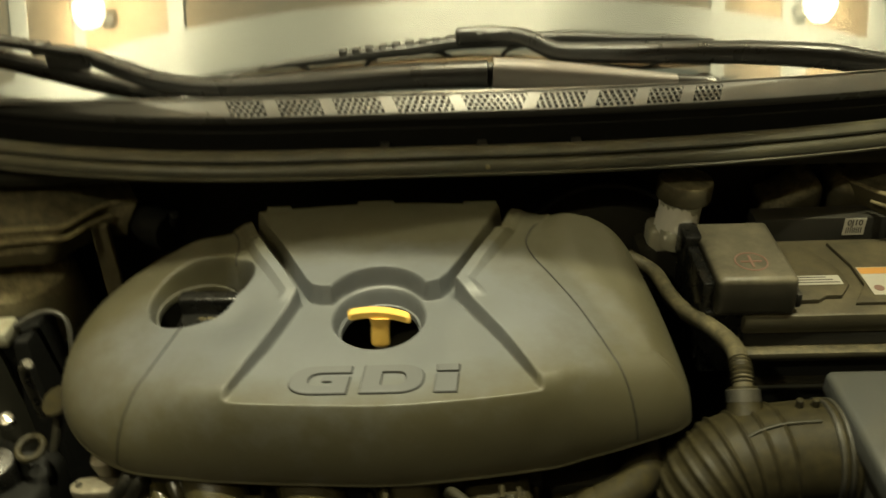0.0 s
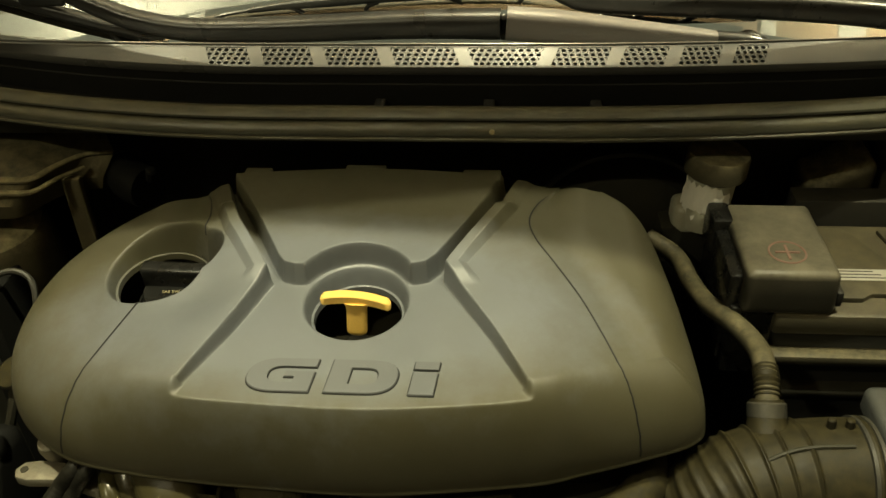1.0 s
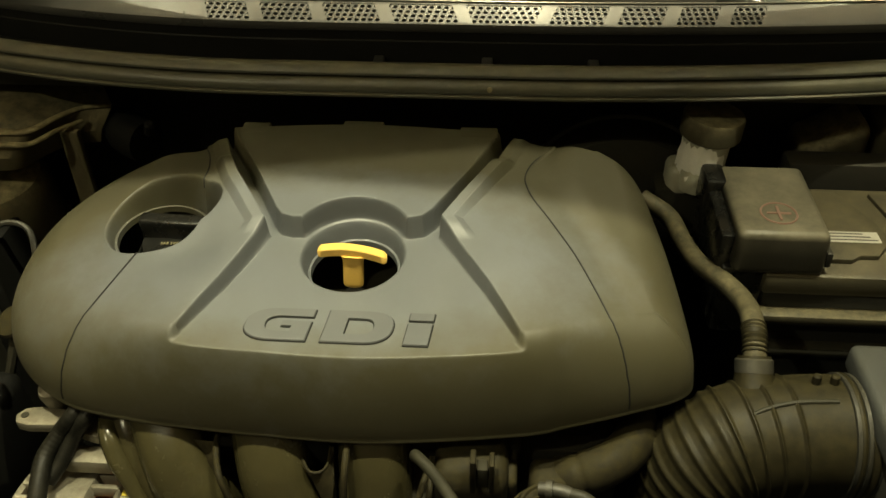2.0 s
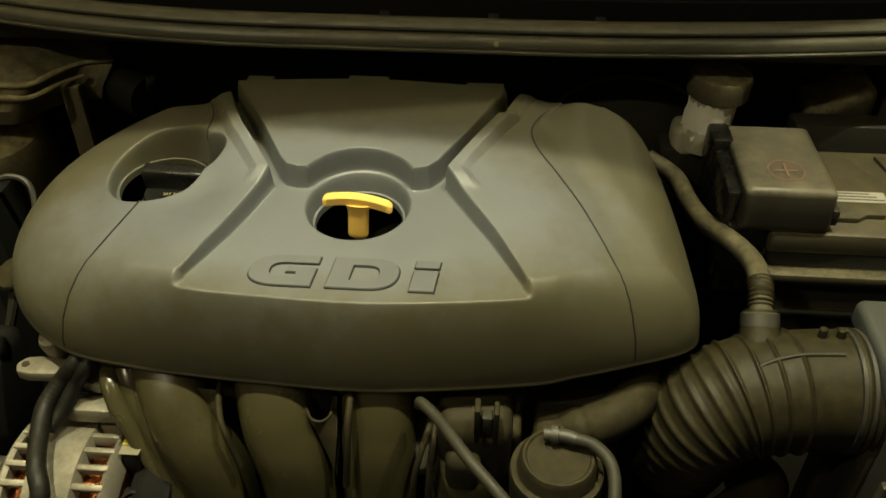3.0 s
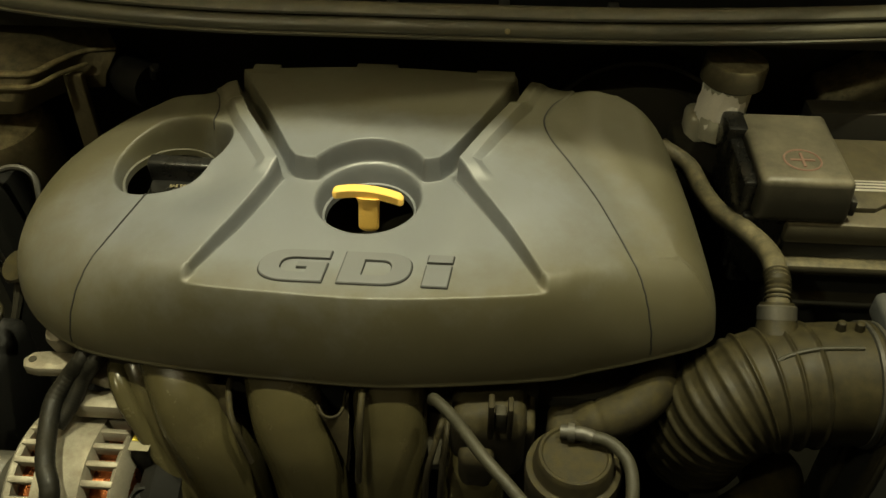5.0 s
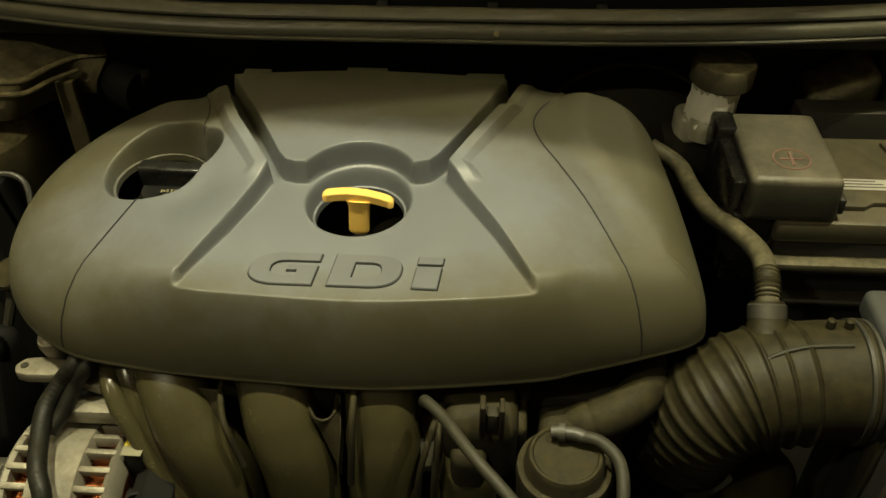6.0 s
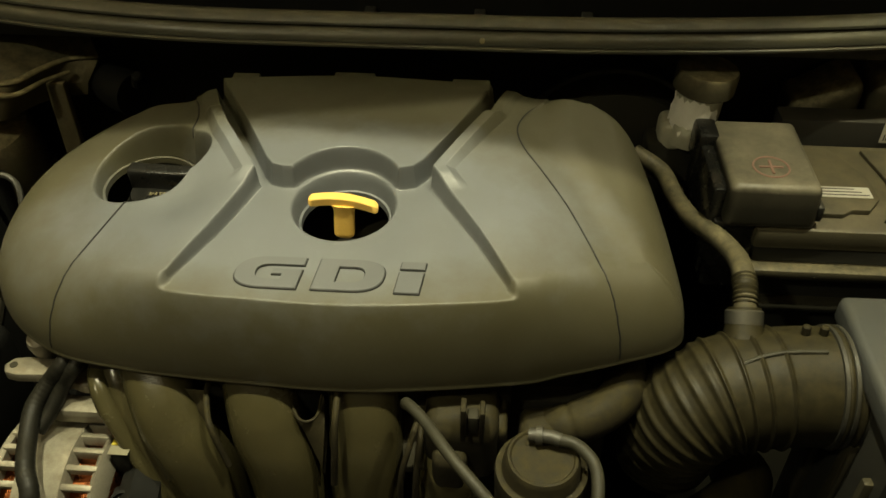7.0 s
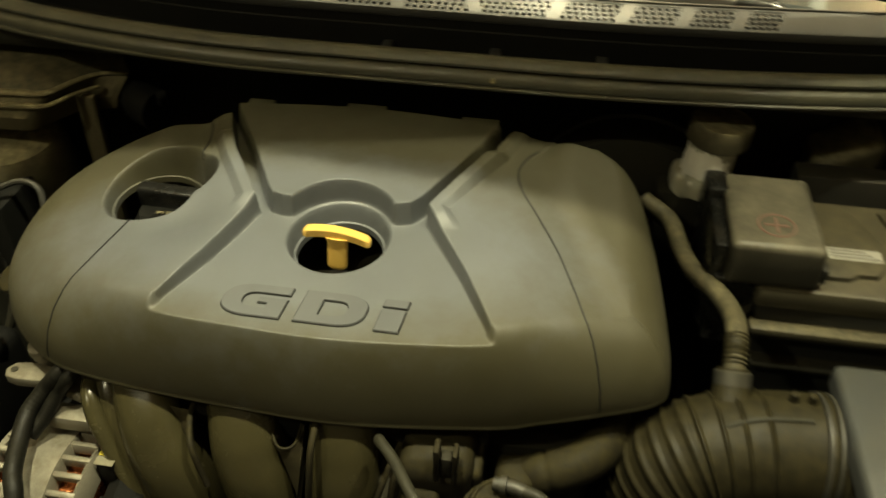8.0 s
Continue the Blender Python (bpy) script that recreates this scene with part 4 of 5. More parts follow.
# ---- battery corner ----
bat = thing("battery", (0.35, 0.65, 0.62), "dusty black car battery with paper labels", "battery")
part("case", box(0.246, 0.475, 0.592, 0.71, 0.62, 0.838, 0.004), BLACK, bat)
part("lid", box(0.243, 0.478, 0.589, 0.712, 0.836, 0.856, 0.004), BATTERY, bat)
part("vent_cover", prism([(0.285, 0.700), (0.262, 0.694), (0.262, 0.606), (0.312, 0.606), (0.320, 0.612), (0.334, 0.612), (0.346, 0.628), (0.346, 0.652), (0.330, 0.690), (0.322, 0.700)], 0.855, 0.8605, 0.0012), BATTERY, bat)
part("lid_panel", prism([(0.352, 0.700), (0.360, 0.66), (0.360, 0.63), (0.342, 0.602), (0.472, 0.602), (0.472, 0.700)], 0.855, 0.8595, 0.0012), BATTERY, bat)
part("paper_label", box(0.300, 0.341, 0.628, 0.642, 0.8604, 0.8609, 0), WHITE, bat, "cream printed label", smooth=False)
for k in range(3):
    part("printed_line", box(0.302, 0.339 - 0.005 * k, 0.6305 + 0.004 * k, 0.6318 + 0.004 * k, 0.8609, 0.8611, 0), PRINT, bat, smooth=False)
part("warning_label", box(0.362, 0.42, 0.612, 0.655, 0.8594, 0.8599, 0), WHITE, bat, "white and orange warning label", smooth=False)
part("warning_band", box(0.3625, 0.4195, 0.644, 0.654, 0.8599, 0.8601, 0), ORANGE, bat, smooth=False)
for k in range(3):
    part("warning_mark", lathe([(0.0045, 0.0), (0.0045, 0.0004)], (0.370 + 0.013 * k, 0.622, 0.8597), sides=20), REDMARK, bat)
part("case_ledge", box(0.244, 0.478, 0.580, 0.60, 0.812, 0.822, 0.003), DUSTY, bat)
part("front_rib", box(0.252, 0.47, 0.582, 0.60, 0.776, 0.786, 0.003), DARK, bat)
tray = single("battery_tray", box(0.235, 0.49, 0.595, 0.73, 0.14, 0.622, 0.006), DARK, "plain black plastic battery tray", "tray")
hb = thing("cable_duct", (0.37, 0.72, 0.80), "black plastic cable duct behind the battery with a small sticker", "cable duct")
part("duct", box(0.285, 0.47, 0.712, 0.735, 0.80, 0.8795, 0.002), BLACK, hb)
sticker = part("sticker", box(0.371, 0.3915, 0.7112, 0.7119, 0.860, 0.8785, 0), WHITE, hb, "white code sticker", smooth=False)
text_mesh("0J10", 0.0085, Matrix.Translation((0.3812, 0.7110, 0.8735)) @ pose(0, 0, 0, 90, 0, 0), PRINT, sticker, deep=0.0001, bold=0.0002)
for k in range(8):
    part("code_bar", box(0.3735 + 0.002 * k, 0.3745 + 0.002 * k, 0.7109, 0.7113, 0.8625, 0.8685, 0), PRINT, sticker, smooth=False)

cap = thing("terminal_cover", (0.25, 0.64, 0.855), "black plastic positive terminal cover with a red plus mark", "terminal cover")


def terminal_lid():
    bm = box(0.2165, 0.2865, 0.588, 0.688, 0.856, 0.893, 0.006, 4)
    for v in bm.verts:
        k = (v.co.z - 0.856) / 0.037
        v.co.x += (0.2515 - v.co.x) * 0.03 * k
        v.co.y += 0.004 * k if v.co.y < 0.63 else 0
    return bm


# dusty top paled and sides blackened, so the colour carries the light on the lid
tlid = part("lid", terminal_lid(), material("terminal_plastic", (0.016, 0.0155, 0.012), 0.34, spot=3.5, dust=(0.23, 0.208, 0.145), dusty=1.0), cap)
ring = []
for q in range(41):
    a = 2 * math.pi * q / 40
    ring.append((0.2515 + 0.0135 * math.cos(a), 0.619 + 0.0135 * math.sin(a), 0.8932))
part("plus_ring", sweep(ring, 0.0008, 80, 6), REDMARK, tlid, "red-brown circle")
part("plus_bar", box(0.2425, 0.2605, 0.6181, 0.6199, 0.8925, 0.8938, 0), REDMARK, tlid, smooth=False)
part("plus_bar", box(0.2506, 0.2524, 0.610, 0.628, 0.8925, 0.8939, 0), REDMARK, tlid, smooth=False)
part("side_mount", joined(box(0.207, 0.219, 0.600, 0.688, 0.80, 0.884, 0.003), box(0.204, 0.222, 0.660, 0.690, 0.86, 0.893, 0.004), box(0.211, 0.246, 0.594, 0.64, 0.79, 0.858, 0.004)), CAPBLACK, cap)
part("latch", box(0.285, 0.2905, 0.592, 0.606, 0.862, 0.876, 0.002), BLACK, cap)

res = thing("brake_fluid_reservoir", (0.212, 0.712, 0.83), "yellowed brake fluid reservoir with a black cap", "reservoir")
tank = part("tank", joined(lathe([(0.020, 0.0), (0.0215, 0.01), (0.0215, 0.02), (0.0200, 0.024), (0.0200, 0.060)], (0.2085, 0.712, 0.857), (0.06, 0, 1), 32), box(0.182, 0.206, 0.700, 0.73, 0.845, 0.878, 0.008, 3)), WHITEPL, res)
part("cap", lathe([(0.0235, 0.0), (0.0258, 0.002), (0.0258, 0.018), (0.0245, 0.0205), (0.01, 0.0212)], (0.2130, 0.714, 0.905), (0.06, 0, 1), 36), RELAY, res)
rag = random.Random(5)
rows = []
for q in range(19):
    a = radians(-178 + 7 * q)
    top = 0.047 - 0.010 * (q > 12) * (q - 12) / 6 + rag.uniform(-0.003, 0.003)
    low = 0.012 + 0.010 * (q / 18) + rag.uniform(-0.004, 0.004)
    row = []
    for k in range(6):
        h = low + (top - low) * k / 5
        r = 0.0212 + rag.uniform(-0.0004, 0.0012)
        row.append((0.2085 + r * math.cos(a) + 0.06 * h, 0.712 + r * math.sin(a), 0.857 + h))
    rows.append(row)
part("paper_label", grid_mesh(rows), LABELPAPER, tank, "crumpled white paper label")
part("bracket", box(0.172, 0.24, 0.70, 0.75, 0.79, 0.858, 0.004), DARK, res)
part("fitting", lathe([(0.004, 0), (0.006, 0.004), (0.006, 0.012), (0.004, 0.016)], (0.176, 0.690, 0.845), (-0.2, -1, 0), 12), STEEL, res)
bo = thing("brake_booster", (0.15, 0.80, 0.80), "dark round brake booster on the firewall", "booster")
part("shell", lathe([(0.05, 0.0), (0.085, 0.015), (0.09, 0.04), (0.09, 0.085)], (0.15, 0.72, 0.80), (0, 1, 0), 40), DARK, bo)
part("rim", lathe([(0.0905, 0.0), (0.093, 0.002), (0.093, 0.007), (0.0905, 0.009)], (0.15, 0.765, 0.80), (0, 1, 0), 40), BLACK, bo)
for x0, x1, nm in ((0.305, 0.362, 0), (0.371, 0.43, 1)):
    b = box(x0, x1, 0.742, 0.80, 0.80, 0.900, 0.012, 4)
    for v in b.verts:
        if v.co.x < x0 + 0.02 and v.co.z > 0.875 and nm == 0:
            v.co.z -= 0.022
        if v.co.x > x1 - 0.02 and v.co.z > 0.875 and nm == 1:
            v.co.z -= 0.02
    single("relay_cover", b, RELAY, "dark dusty plastic relay cover at the firewall", "relay cover", "relay covers")

# ---- fender edges ----
def fender_ridge(edge, drop, label):
    """The upper edge of an inner fender: a folded flange with a second fold below it and the sheet behind, running to the cowl."""
    sx = -1 if edge[0][0] < 0 else 1
    f = thing("fender_ridge", (sx * 0.42, 0.70, 0.86), label, "fender", "inner fenders")
    part("flange", sweep(edge, lambda t: 0.0062 - 0.0036 * t, 60, 12, 0.55), TOWER, f)
    part("fold", sweep([(x - 0.004 * sx, y - 0.010, z - 0.007) for x, y, z in edge[:-1]], lambda t: 0.0045 - 0.002 * t, 60, 10, 0.7), TOWER, f)
    fine = spline(edge, 40)
    rows = [[(x, y - 0.002, z - 0.002) for x, y, z in fine], [(x + sx * 0.01, y - 0.012, z - 0.020) for x, y, z in fine], [(x + sx * 0.015, y - 0.010, z - drop) for x, y, z in fine],
            [(x + sx * 0.03, y + 0.03, z - drop) for x, y, z in fine]]
    part("skirt", grid_mesh(rows), TOWER, f)
    rows = [[(x, y + 0.002, z - 0.001) for x, y, z in fine], [(x + sx * 0.02, y + 0.03, z + 0.012) for x, y, z in fine], [(x + sx * 0.06, y + 0.08, z + 0.018) for x, y, z in fine]]
    part("sheet", grid_mesh(rows), DUSTY, f, "dark dusty sheet behind the flange")
    part("apron", joined(box(min(sx * 0.42, sx * 0.53), max(sx * 0.42, sx * 0.53), 0.72, 0.79, 0.80, 0.885, 0.01), box(min(sx * 0.43, sx * 0.53), max(sx * 0.43, sx * 0.53), 0.10, 0.78, 0.14, 0.82, 0.01)), DARK, f)
    return f


fender_ridge([(-0.475, 0.690, 0.896), (-0.440, 0.694, 0.898), (-0.406, 0.695, 0.900), (-0.380, 0.698, 0.900), (-0.366, 0.722, 0.900), (-0.350, 0.741, 0.900), (-0.324, 0.748, 0.900)], 0.034, "dusty dark pressed steel fender edge with a folded flange")
fender_ridge([(0.47, 0.655, 0.892), (0.440, 0.69, 0.897), (0.420, 0.706, 0.90), (0.398, 0.728, 0.90), (0.38, 0.757, 0.90)], 0.030, "dusty dark steel fender edge beside the battery")
def strut_plate():
    """A bent steel plate that narrows towards the fender flange."""
    bm = box(-0.378, -0.352, 0.708, 0.717, 0.14, 0.888, 0.003)
    for v in bm.verts:
        if v.co.z > 0.5:
            v.co.x += 0.012 if v.co.x < -0.365 else 0.004
            v.co.y += 0.010
    return bm


single("strut_post", strut_plate(), TOWER, "dark pressed steel post beside the strut tower", "post")
single("heater_hose", joined(sweep([(-0.325, 0.762, 0.870), (-0.310, 0.742, 0.872), (-0.290, 0.73, 0.872)], 0.020, 20, 18), lathe([(0.005, 0), (0.005, 0.014), (0.003, 0.016)], (-0.283, 0.725, 0.886), (0.4, -0.5, 1), 10)), GUTTER, "dark heater hose stub at the firewall", "hose")
cn = thing("wire_connector", (-0.43, 0.66, 0.80), "pale wire connector on a dark box beside the engine", "connector")
part("box", box(-0.50, -0.405, 0.62, 0.68, 0.14, 0.822, 0.004), GUTTER, cn)
part("plug", box(-0.452, -0.418, 0.612, 0.640, 0.822, 0.838, 0.003), WHITEPL, cn, "off-white plug")
part("wire", sweep([(-0.42, 0.63, 0.832), (-0.395, 0.645, 0.838), (-0.375, 0.642, 0.832), (-0.368, 0.625, 0.81), (-0.368, 0.60, 0.76)], 0.0028, 40, 8), BLACK, cn)
ac = thing("service_fitting", (-0.38, 0.53, 0.70), "metal pipe fittings with black caps on the fender side", "fitting")
part("pipe", sweep([(-0.394, 0.588, 0.76), (-0.391, 0.580, 0.80), (-0.386, 0.573, 0.828), (-0.378, 0.570, 0.838)], 0.0045, 24, 12), STEEL, ac, "bright metal pipe")
part("disc", lathe([(0.013, 0.0), (0.0145, 0.002), (0.013, 0.004), (0.004, 0.0045)], (-0.350, 0.548, 0.812), (-0.3, -0.5, 1), 24), SOIL, ac, "dusty brown disc")
part("cap", lathe([(0.020, -0.03), (0.020, 0.0), (0.0185, 0.003), (0.016, 0.001), (0.014, -0.002), (0.004, -0.003)], (-0.384, 0.492, 0.800), (0, -0.2, 1), 28), CAPBLACK, ac, "black screw cap")
part("bolt", lathe([(0.0055, 0), (0.0065, 0.004), (0.0065, 0.009), (0.003, 0.011)], (-0.381, 0.522, 0.812), (0, -0.2, 1), 14), STEEL, ac, "small brass-coloured bolt")
loop = [(-0.354 + 0.010 * math.cos(q * math.pi / 10), 0.498 + 0.010 * math.sin(q * math.pi / 10), 0.808 + 0.003 * math.sin(q * math.pi / 10)) for q in range(21)]
part("hose_loop", sweep(loop, 0.0032, 60, 10), RUBBER, ac)
part("block", joined(box(-0.45, -0.335, 0.44, 0.56, 0.14, 0.66, 0.002), box(-0.405, -0.345, 0.45, 0.53, 0.655, 0.780, 0.012, 3)), GUTTER, ac)
part("tag", box(-0.392, -0.362, 0.4375, 0.4395, 0.760, 0.776, 0), GOLDPRINT, ac, "small tan tag", smooth=False)
part("stay", sweep([(-0.36, 0.52, 0.76), (-0.352, 0.535, 0.79), (-0.350, 0.548, 0.812)], 0.004, 12, 8), DARK, ac)
st = thing("strut_tower", (-0.43, 0.66, 0.60), "dusty dark strut tower at the fender", "strut tower")
part("tower", lathe([(0.062, 0.0), (0.060, 0.20), (0.056, 0.235), (0.050, 0.245), (0.03, 0.248)], (-0.468, 0.735, 0.60), (0.08, -0.1, 1), 40), TOWER, st)
part("collar", lathe([(0.0635, 0.0), (0.0645, 0.004), (0.0635, 0.010)], (-0.454, 0.7175, 0.775), (0.08, -0.1, 1), 40), PAINT, st)

# ---- cowl, wipers and windscreen ----
XS = [-0.62 + 0.0155 * k for k in range(81)]
shift = lambda x: (bow(x), 0.0)
seal = thing("hood_seal", (0, 0.69, 0.945), "dusty black rubber hood seal along the cowl", "seal")
part("bulb", strip(XS, [(0.702, 0.9650), (0.702, 0.9705), (0.699, 0.9733), (0.693, 0.9742), (0.688, 0.9730), (0.685, 0.9700), (0.6848, 0.9680), (0.688, 0.9662)], shift), SEAL, seal)
part("carrier", strip(XS, [(0.702, 0.948), (0.702, 0.9655), (0.690, 0.9658), (0.6845, 0.9648), (0.6815, 0.9630), (0.6795, 0.9600), (0.6795, 0.9562), (0.6806, 0.9552), (0.6782, 0.9540), (0.6785, 0.9522), (0.682, 0.951), (0.690, 0.949)], shift), SEAL, seal)
part("clip", lathe([(0.0022, 0.0), (0.0022, 0.0012), (0.001, 0.0016)], (0.0265, 0.6800, 0.9605), (0, -1, 0.3), 12), GOLDPRINT, seal)


def cowl_bow(x, v=0.0):
    """The cowl panel runs back less than the seal does, its rear edge least."""
    return bow(x) * ((1 - 0.72 * v) if x < 0 else 0.68)


def cowl():
    c = thing("cowl_panel", (0, 0.74, 0.95), "dark grey plastic cowl with perforated vents", "cowl")
    part("gutter", strip(XS, [(0.700, 0.944), (0.700, 0.956), (0.733, 0.957), (0.7335, 0.975), (0.7345, 0.976), (0.7345, 0.9895), (0.742, 0.9895), (0.742, 0.944)], lambda x: (cowl_bow(x), 0.0)), GUTTER, c, sharp=20)
    top0, top1 = (0.7325, 0.9915), (0.7545, 1.0005)
    edges = [-0.2150, -0.1795, -0.1675, -0.1260, -0.1140, -0.0695, -0.0575, -0.0045, 0.0070, 0.0640, 0.0760, 0.1195, 0.1310, 0.1665, 0.1785, 0.2095, 0.2215, 0.2470]

    def panel_point(x, v, drop=0.0):
        return (x, top0[0] + v * (top1[0] - top0[0]) + cowl_bow(x, v), top0[1] + v * (top1[1] - top0[1]) - drop)
    LEAN = 0.0085
    # the solid face: front lip, ends and the bars between the vents
    rows = []
    for x in XS:
        b = cowl_bow(x)
        rows.append([(x, 0.7335 + b, 0.984), (x, 0.7318 + b, 0.9885), (x, 0.7325 + b, 0.9915), (x, 0.7342 + b, 0.9924)])
    part("front_lip", grid_mesh(rows), COWL, c)
    rows = []
    for x in XS:
        b = cowl_bow(x, 1.0)
        rows.append([(x, 0.7528 + b, 0.9998), (x, 0.7545 + b, 1.0009), (x, 0.757 + b, 1.0009), (x, 0.759 + b, 0.998), (x, 0.775 + b, 0.972), (x, 0.80 + b, 0.955)])
    part("rear_lip", grid_mesh(rows), COWL, c)
    # added bead, paler and glossier than the cowl, to give the edge a highlight
    part("glint_bead", sweep([(x, 0.7556 + cowl_bow(x, 1.0), 1.0014) for x in XS], 0.0012, 160, 8), BEAD, c, "glossy bead added for the glint along the edge")
    solid = [(-0.62, edges[0])] + [(edges[2 * k + 1], edges[2 * k + 2]) for k in range(8)] + [(edges[-1], 0.62)]
    for k, (a, b) in enumerate(solid):
        n = max(2, int((b - a) / 0.012))
        lean = [LEAN * (1 if k <= 4 else -1), LEAN * (1 if k <= 4 else -1)]
        lean[0] *= k > 0
        lean[1] *= k < 9
        rows = []
        for v in (0.0, 0.33, 0.66, 1.0):
            rows.append([panel_point(a + (b - a) * q / n + (lean[0] + (lean[1] - lean[0]) * q / n) * (0.5 - v), v) for q in range(n + 1)])
        part("bar" if 0 < k < 9 else "end_panel", grid_mesh(rows), COWL, c)
    # perforated fields: a plate with staggered round holes over a near-black sheet, painted shade
    for k in range(9):
        a, b = edges[2 * k], edges[2 * k + 1]
        l0, l1 = (LEAN if k <= 4 else -LEAN), (LEAN if k < 4 else -LEAN)

        def leaning(x, v, drop=0.0):
            return panel_point(x + (l0 + (l1 - l0) * (x - a) / (b - a)) * (0.5 - v), v, drop)
        part("vent", perforated(a - 0.001, b + 0.001, lambda x, v: leaning(x, v, 0.0005)), VENT, c)
        part("shade_sheet", grid_mesh([[leaning(a - 0.004, v, 0.006), leaning(b + 0.004, v, 0.006)] for v in (0, 1)]), MESHBACK, c)
    for x in (-0.068, 0.023, 0.111):
        part("clip_tab", box(x - 0.0045, x + 0.0045, 0.7035, 0.733, 0.955, 0.9630, 0.001), VENT, c)
    return c


def perforated(x0, x1, at):
    """A field of hexagon-packed holes; each cell is a ring of quads from a hole to its cell edge."""
    bm = bmesh.new()
    rows_n, pitch = 4, 0.0060
    n = max(3, round((x1 - x0) / pitch))
    pitch = (x1 - x0) / n
    for r in range(rows_n):
        off = 0.5 if r % 2 else 0.0
        for q in range(n + (1 if off else 0)):
            cu = x0 + (q + 0.5 - off) * pitch
            cv = 0.08 + 0.84 * (r + 0.5) / rows_n
            hu, hv = pitch / 2, 0.42 / rows_n
            ring_o, ring_i = [], []
            for s in range(12):
                t = 2 * math.pi * s / 12
                c_, s_ = math.cos(t), math.sin(t)
                m_ = max(abs(c_), abs(s_))
                u = min(max(cu + hu * c_ / m_, x0), x1)
                w = cv + hv * s_ / m_
                w = 0.0 if w < 0.085 else 1.0 if w > 0.915 else w
                ring_o.append(at(u, w))
                mid, out = at(min(max(cu, x0), x1), cv), at(min(max(cu, x0), x1), cv + hv * 0.70 * s_)
                ring_i.append((mid[0] + hu * 0.70 * c_, out[1], out[2]))
            vo = [bm.verts.new(p) for p in ring_o]
            vi = [bm.verts.new(p) for p in ring_i]
            vd = [bm.verts.new((p[0], p[1] + 0.001, p[2] - 0.003)) for p in ring_i]
            for s in range(12):
                w = (s + 1) % 12
                bm.faces.new((vo[s], vo[w], vi[w], vi[s]))
                bm.faces.new((vi[s], vi[w], vd[w], vd[s]))
    bmesh.ops.remove_doubles(bm, verts=bm.verts, dist=0.00002)
    return bm


cowl()


def windscreen():
    rows = []
    for i in range(25):
        v = i / 24
        row = []
        for j in range(41):
            x = -0.66 + 1.32 * j / 40
            y = 0.785 + 0.66 * v + (0.30 - 0.12 * v) * x * x
            row.append((x * (1 - 0.08 * v), y, 0.972 + 0.325 * v + 0.012 * math.sin(math.pi * v)))
        rows.append(row)
    bm = grid_mesh(rows)
    return bm


glass = single("windscreen", windscreen(), GLASS, "clear curved car windscreen reflecting the ceiling", "windscreen", kind="structure")
glass.visible_shadow = False
rows = []
for i in range(9):
    v = i / 8
    rows.append([(-0.64 + 1.28 * j / 20, 0.82 + 0.75 * v + 0.25 * (-0.64 + 1.28 * j / 20) ** 2, 0.962 + 0.10 * v - 0.05 * v * v) for j in range(21)])
single("dashboard", grid_mesh(rows), DASH, "dark plastic dashboard behind the windscreen", "dashboard", kind="structure")


def arm_bar(pts, radius, flat):
    return sweep(pts, radius, 90, 14, flat, (0, 0, 1), 0.75)


def slab(pts, radius, flat, square=0.55):
    """A pressed arm: a box section with rounded edges."""
    return sweep(pts, radius, 90, 20, flat, (0, 0, 1), square)


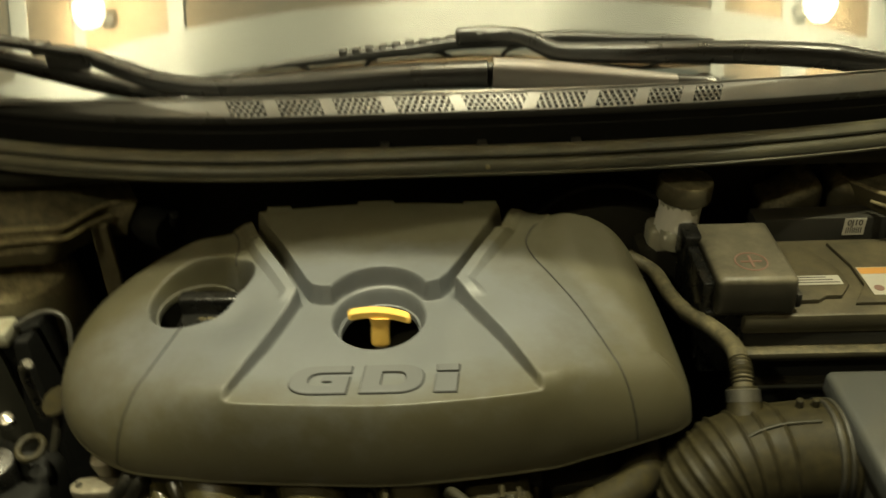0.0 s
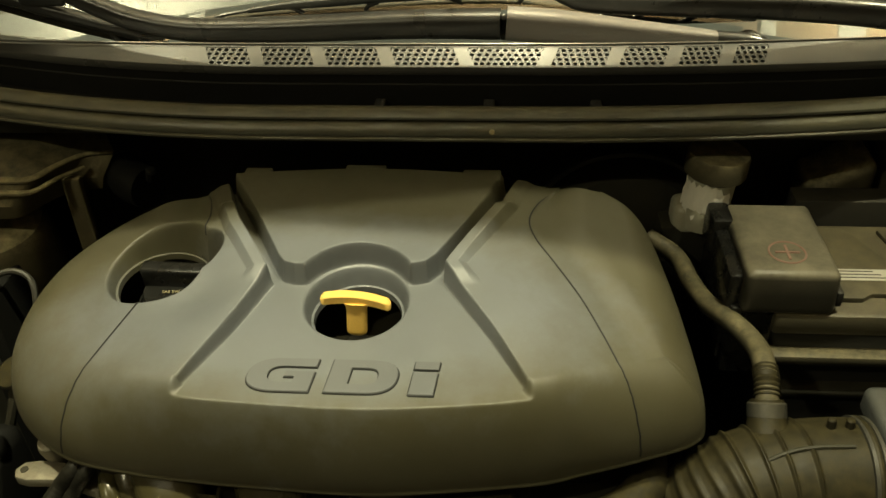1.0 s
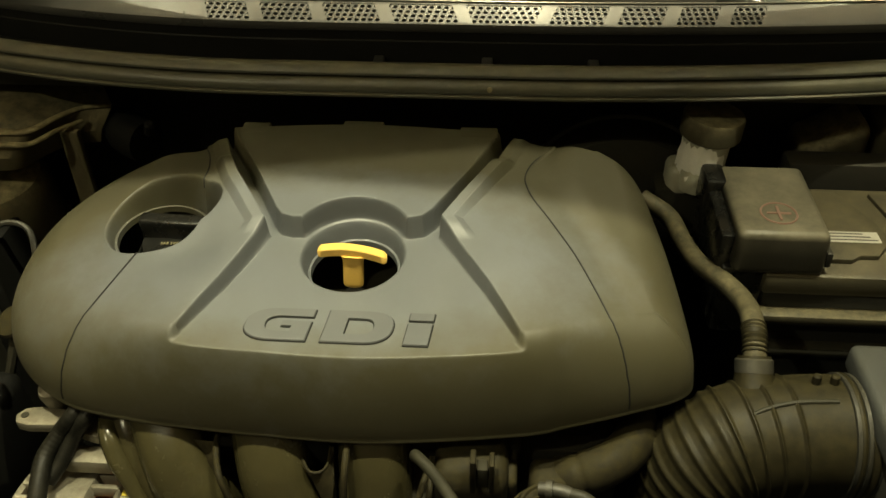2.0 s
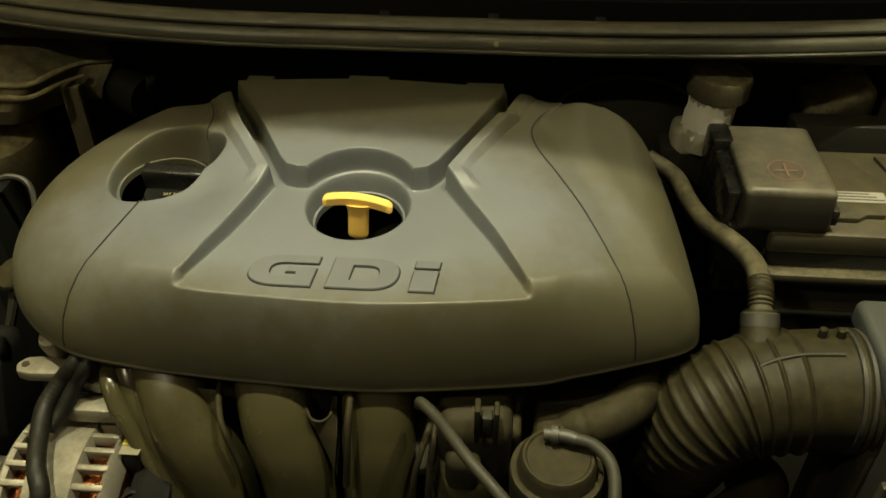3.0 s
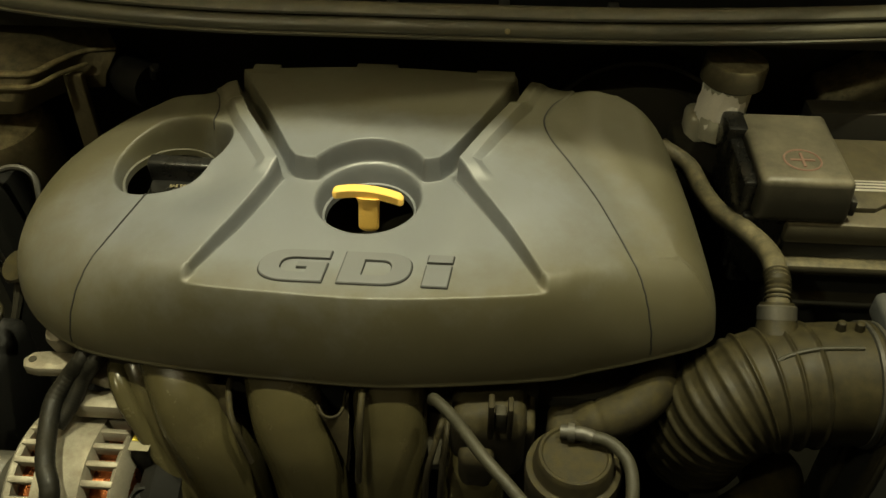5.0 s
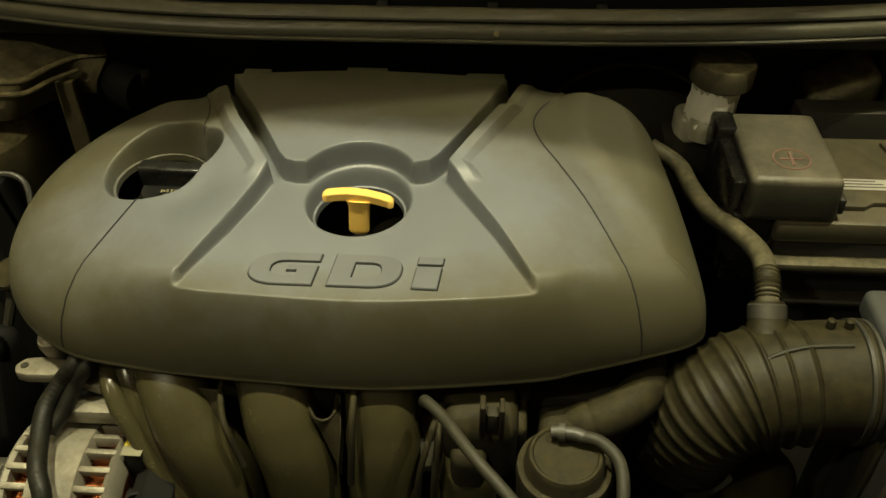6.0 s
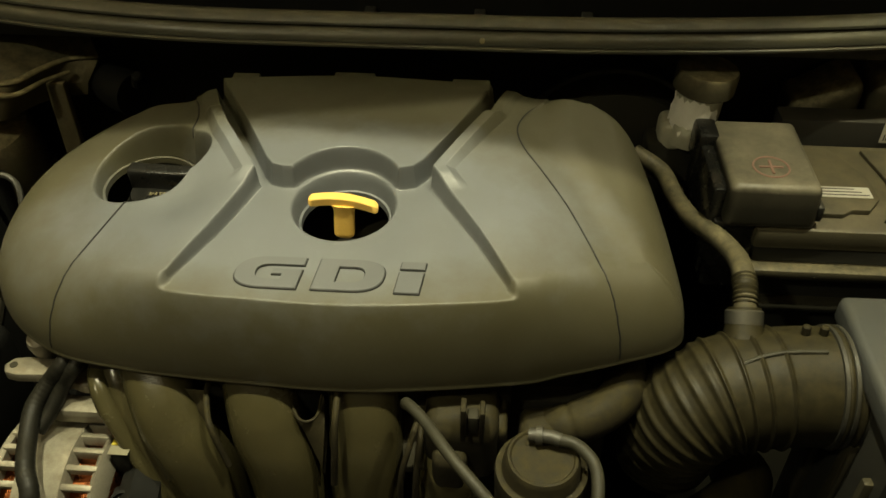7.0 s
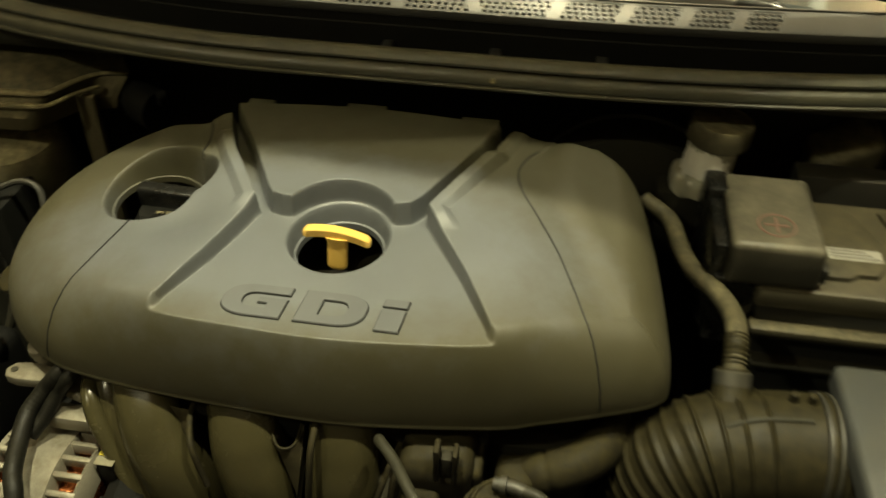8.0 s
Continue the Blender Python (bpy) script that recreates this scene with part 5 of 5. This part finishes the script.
def wiper_one():
    w = thing("windscreen_wiper", (0.25, 0.80, 0.96), "dark metal wiper arm with a black rubber blade", "wiper", "windscreen wipers")
    part("knuckle", joined(sweep([(0.262, 0.800, 0.962), (0.258, 0.798, 0.980), (0.246, 0.797, 0.986), (0.216, 0.797, 0.989)], 0.0085, 24, 14, 0.9), lathe([(0.011, 0.0), (0.012, 0.004), (0.010, 0.008), (0.004, 0.009)], (0.243, 0.797, 0.984), (0, -0.5, 1), 20)), WIPER, w)
    part("arm_head", slab([(0.222, 0.797, 0.988), (0.192, 0.797, 0.990), (0.137, 0.797, 0.995), (0.083, 0.797, 1.000), (0.036, 0.797, 1.0035)], lambda t: 0.0068 + 0.0070 * min(1, t * 1.3), 1.0, 0.7), ARMHEAD, w, "satin arm head, greyed for light from above")
    part("pivot", lathe([(0.0035, 0.0), (0.0035, 0.030), (0.002, 0.031)], (0.0335, 0.812, 0.985), (0, -0.55, 0.83), 14), WIPER, w)
    part("arm", slab([(0.031, 0.799, 1.002), (-0.052, 0.803, 1.000), (-0.163, 0.807, 0.994), (-0.249, 0.811, 0.992), (-0.299, 0.814, 0.999), (-0.332, 0.817, 1.010), (-0.361, 0.820, 1.022)], lambda t: 0.0132 - 0.0050 * t, 0.95, 0.7), WIPER, w)
    part("hook", slab([(-0.352, 0.820, 1.020), (-0.371, 0.822, 1.027), (-0.397, 0.824, 1.031), (-0.44, 0.826, 1.039), (-0.48, 0.828, 1.046)], 0.0062, 0.8), WIPER, w)
    blade = part("blade_frame", slab([(-0.283, 0.827, 0.975), (-0.341, 0.829, 0.990), (-0.396, 0.829, 1.006), (-0.448, 0.829, 1.022), (-0.489, 0.829, 1.036), (-0.56, 0.836, 1.056)], 0.0068, 0.8), WIPER, w)
    part("rubber", arm_bar([(-0.287, 0.831, 0.969), (-0.36, 0.833, 0.984), (-0.44, 0.836, 1.006), (-0.56, 0.842, 1.040)], 0.0032, 1.6), RUBBER, blade)
    for x, z in ((-0.30, 0.984), (-0.325, 0.990), (-0.350, 0.997), (-0.378, 1.004), (-0.405, 1.012)):
        part("claw", sweep([(x, 0.826, z - 0.002), (x + 0.005, 0.829, z - 0.012), (x + 0.014, 0.830, z - 0.014)], 0.0026, 12, 8), WIPER, blade)
    part("adapter", joined(box(-0.412, -0.368, 0.819, 0.831, 1.010, 1.030, 0.004, 3), box(-0.425, -0.404, 0.820, 0.830, 1.026, 1.040, 0.003, 2)), WIPER, blade)
    part("end_foot", sweep([(-0.335, 0.829, 0.985), (-0.331, 0.832, 0.972), (-0.327, 0.836, 0.968)], 0.0042, 12, 10), WIPER, blade)


def wiper_two():
    w = thing("windscreen_wiper", (0.45, 0.815, 0.97), "long dark wiper arm lying across the windscreen", "wiper", "windscreen wipers")
    part("knuckle", slab([(0.50, 0.85, 0.960), (0.446, 0.830, 0.983), (0.41, 0.822, 0.993), (0.372, 0.818, 1.002)], 0.0125, 0.95, 0.7), WIPER, w)
    part("arm", slab([(0.374, 0.818, 1.0015), (0.327, 0.817, 1.0065), (0.273, 0.818, 1.0095), (0.193, 0.821, 1.011), (0.112, 0.824, 1.013), (0.090, 0.826, 1.018), (0.070, 0.828, 1.027), (0.051, 0.829, 1.031), (0.022, 0.830, 1.030)], lambda t: 0.0125 - 0.0052 * t, 0.95, 0.65), WIPER, w)
    blade = part("blade_frame", slab([(-0.202, 0.834, 1.001), (-0.167, 0.834, 1.006), (-0.122, 0.834, 1.010), (-0.082, 0.834, 1.0145), (-0.043, 0.834, 1.0175), (0.002, 0.834, 1.0225), (0.057, 0.834, 1.0235), (0.112, 0.834, 1.0245), (0.167, 0.834, 1.0215), (0.221, 0.834, 1.0195), (0.257, 0.834, 1.0165)], lambda t: 0.0026 + 0.0048 * math.sin(math.pi * t), 0.85), WIPER, w)
    part("spine_tip", sweep([(-0.243, 0.835, 0.9905), (-0.225, 0.834, 0.997), (-0.200, 0.834, 1.001)], 0.0016, 16, 8), WIPER, blade)
    part("rubber", arm_bar([(-0.238, 0.838, 0.989), (-0.13, 0.842, 0.996), (0.02, 0.846, 1.002), (0.125, 0.842, 0.9935), (0.182, 0.840, 0.9905), (0.259, 0.840, 0.993)], 0.0030, 1.5), RUBBER, blade)
    for run in ([(-0.093, 0.832, 1.002), (-0.088, 0.832, 1.007), (-0.080, 0.832, 1.0095)], [(-0.056, 0.832, 1.015), (-0.031, 0.832, 1.0145), (-0.015, 0.832, 1.013), (-0.005, 0.834, 1.008)],
                [(0.046, 0.832, 1.008), (0.054, 0.832, 1.015), (0.075, 0.832, 1.019)], [(-0.169, 0.832, 1.005), (-0.159, 0.832, 1.004), (-0.150, 0.833, 0.999)],
                [(0.150, 0.834, 1.018), (0.158, 0.838, 1.004), (0.168, 0.840, 0.994)], [(0.196, 0.834, 1.016), (0.204, 0.838, 1.003), (0.214, 0.840, 0.994)], [(0.120, 0.834, 1.018), (0.128, 0.838, 1.005), (0.138, 0.840, 0.996)]):
        part("claw", sweep(run, 0.0022, 16, 8), WIPER, blade)
    for k in range(9):
        x = -0.118 + 0.0135 * k
        z = 1.0125 + 0.00125 * k
        part("frame_notch", box(x, x + 0.0085, 0.8285, 0.8395, z + 0.001, z + 0.0075, 0.002), WIPER, blade)
    for k in range(6):
        x = 0.082 + 0.0145 * k
        part("frame_notch", box(x, x + 0.0095, 0.8290, 0.8390, 1.0225 - 0.0004 * k, 1.0300 - 0.0008 * k, 0.002), WIPER, blade)
    part("adapter", box(0.000, 0.046, 0.824, 0.838, 1.022, 1.039, 0.005, 3), WIPER, blade)


wiper_one()
wiper_two()
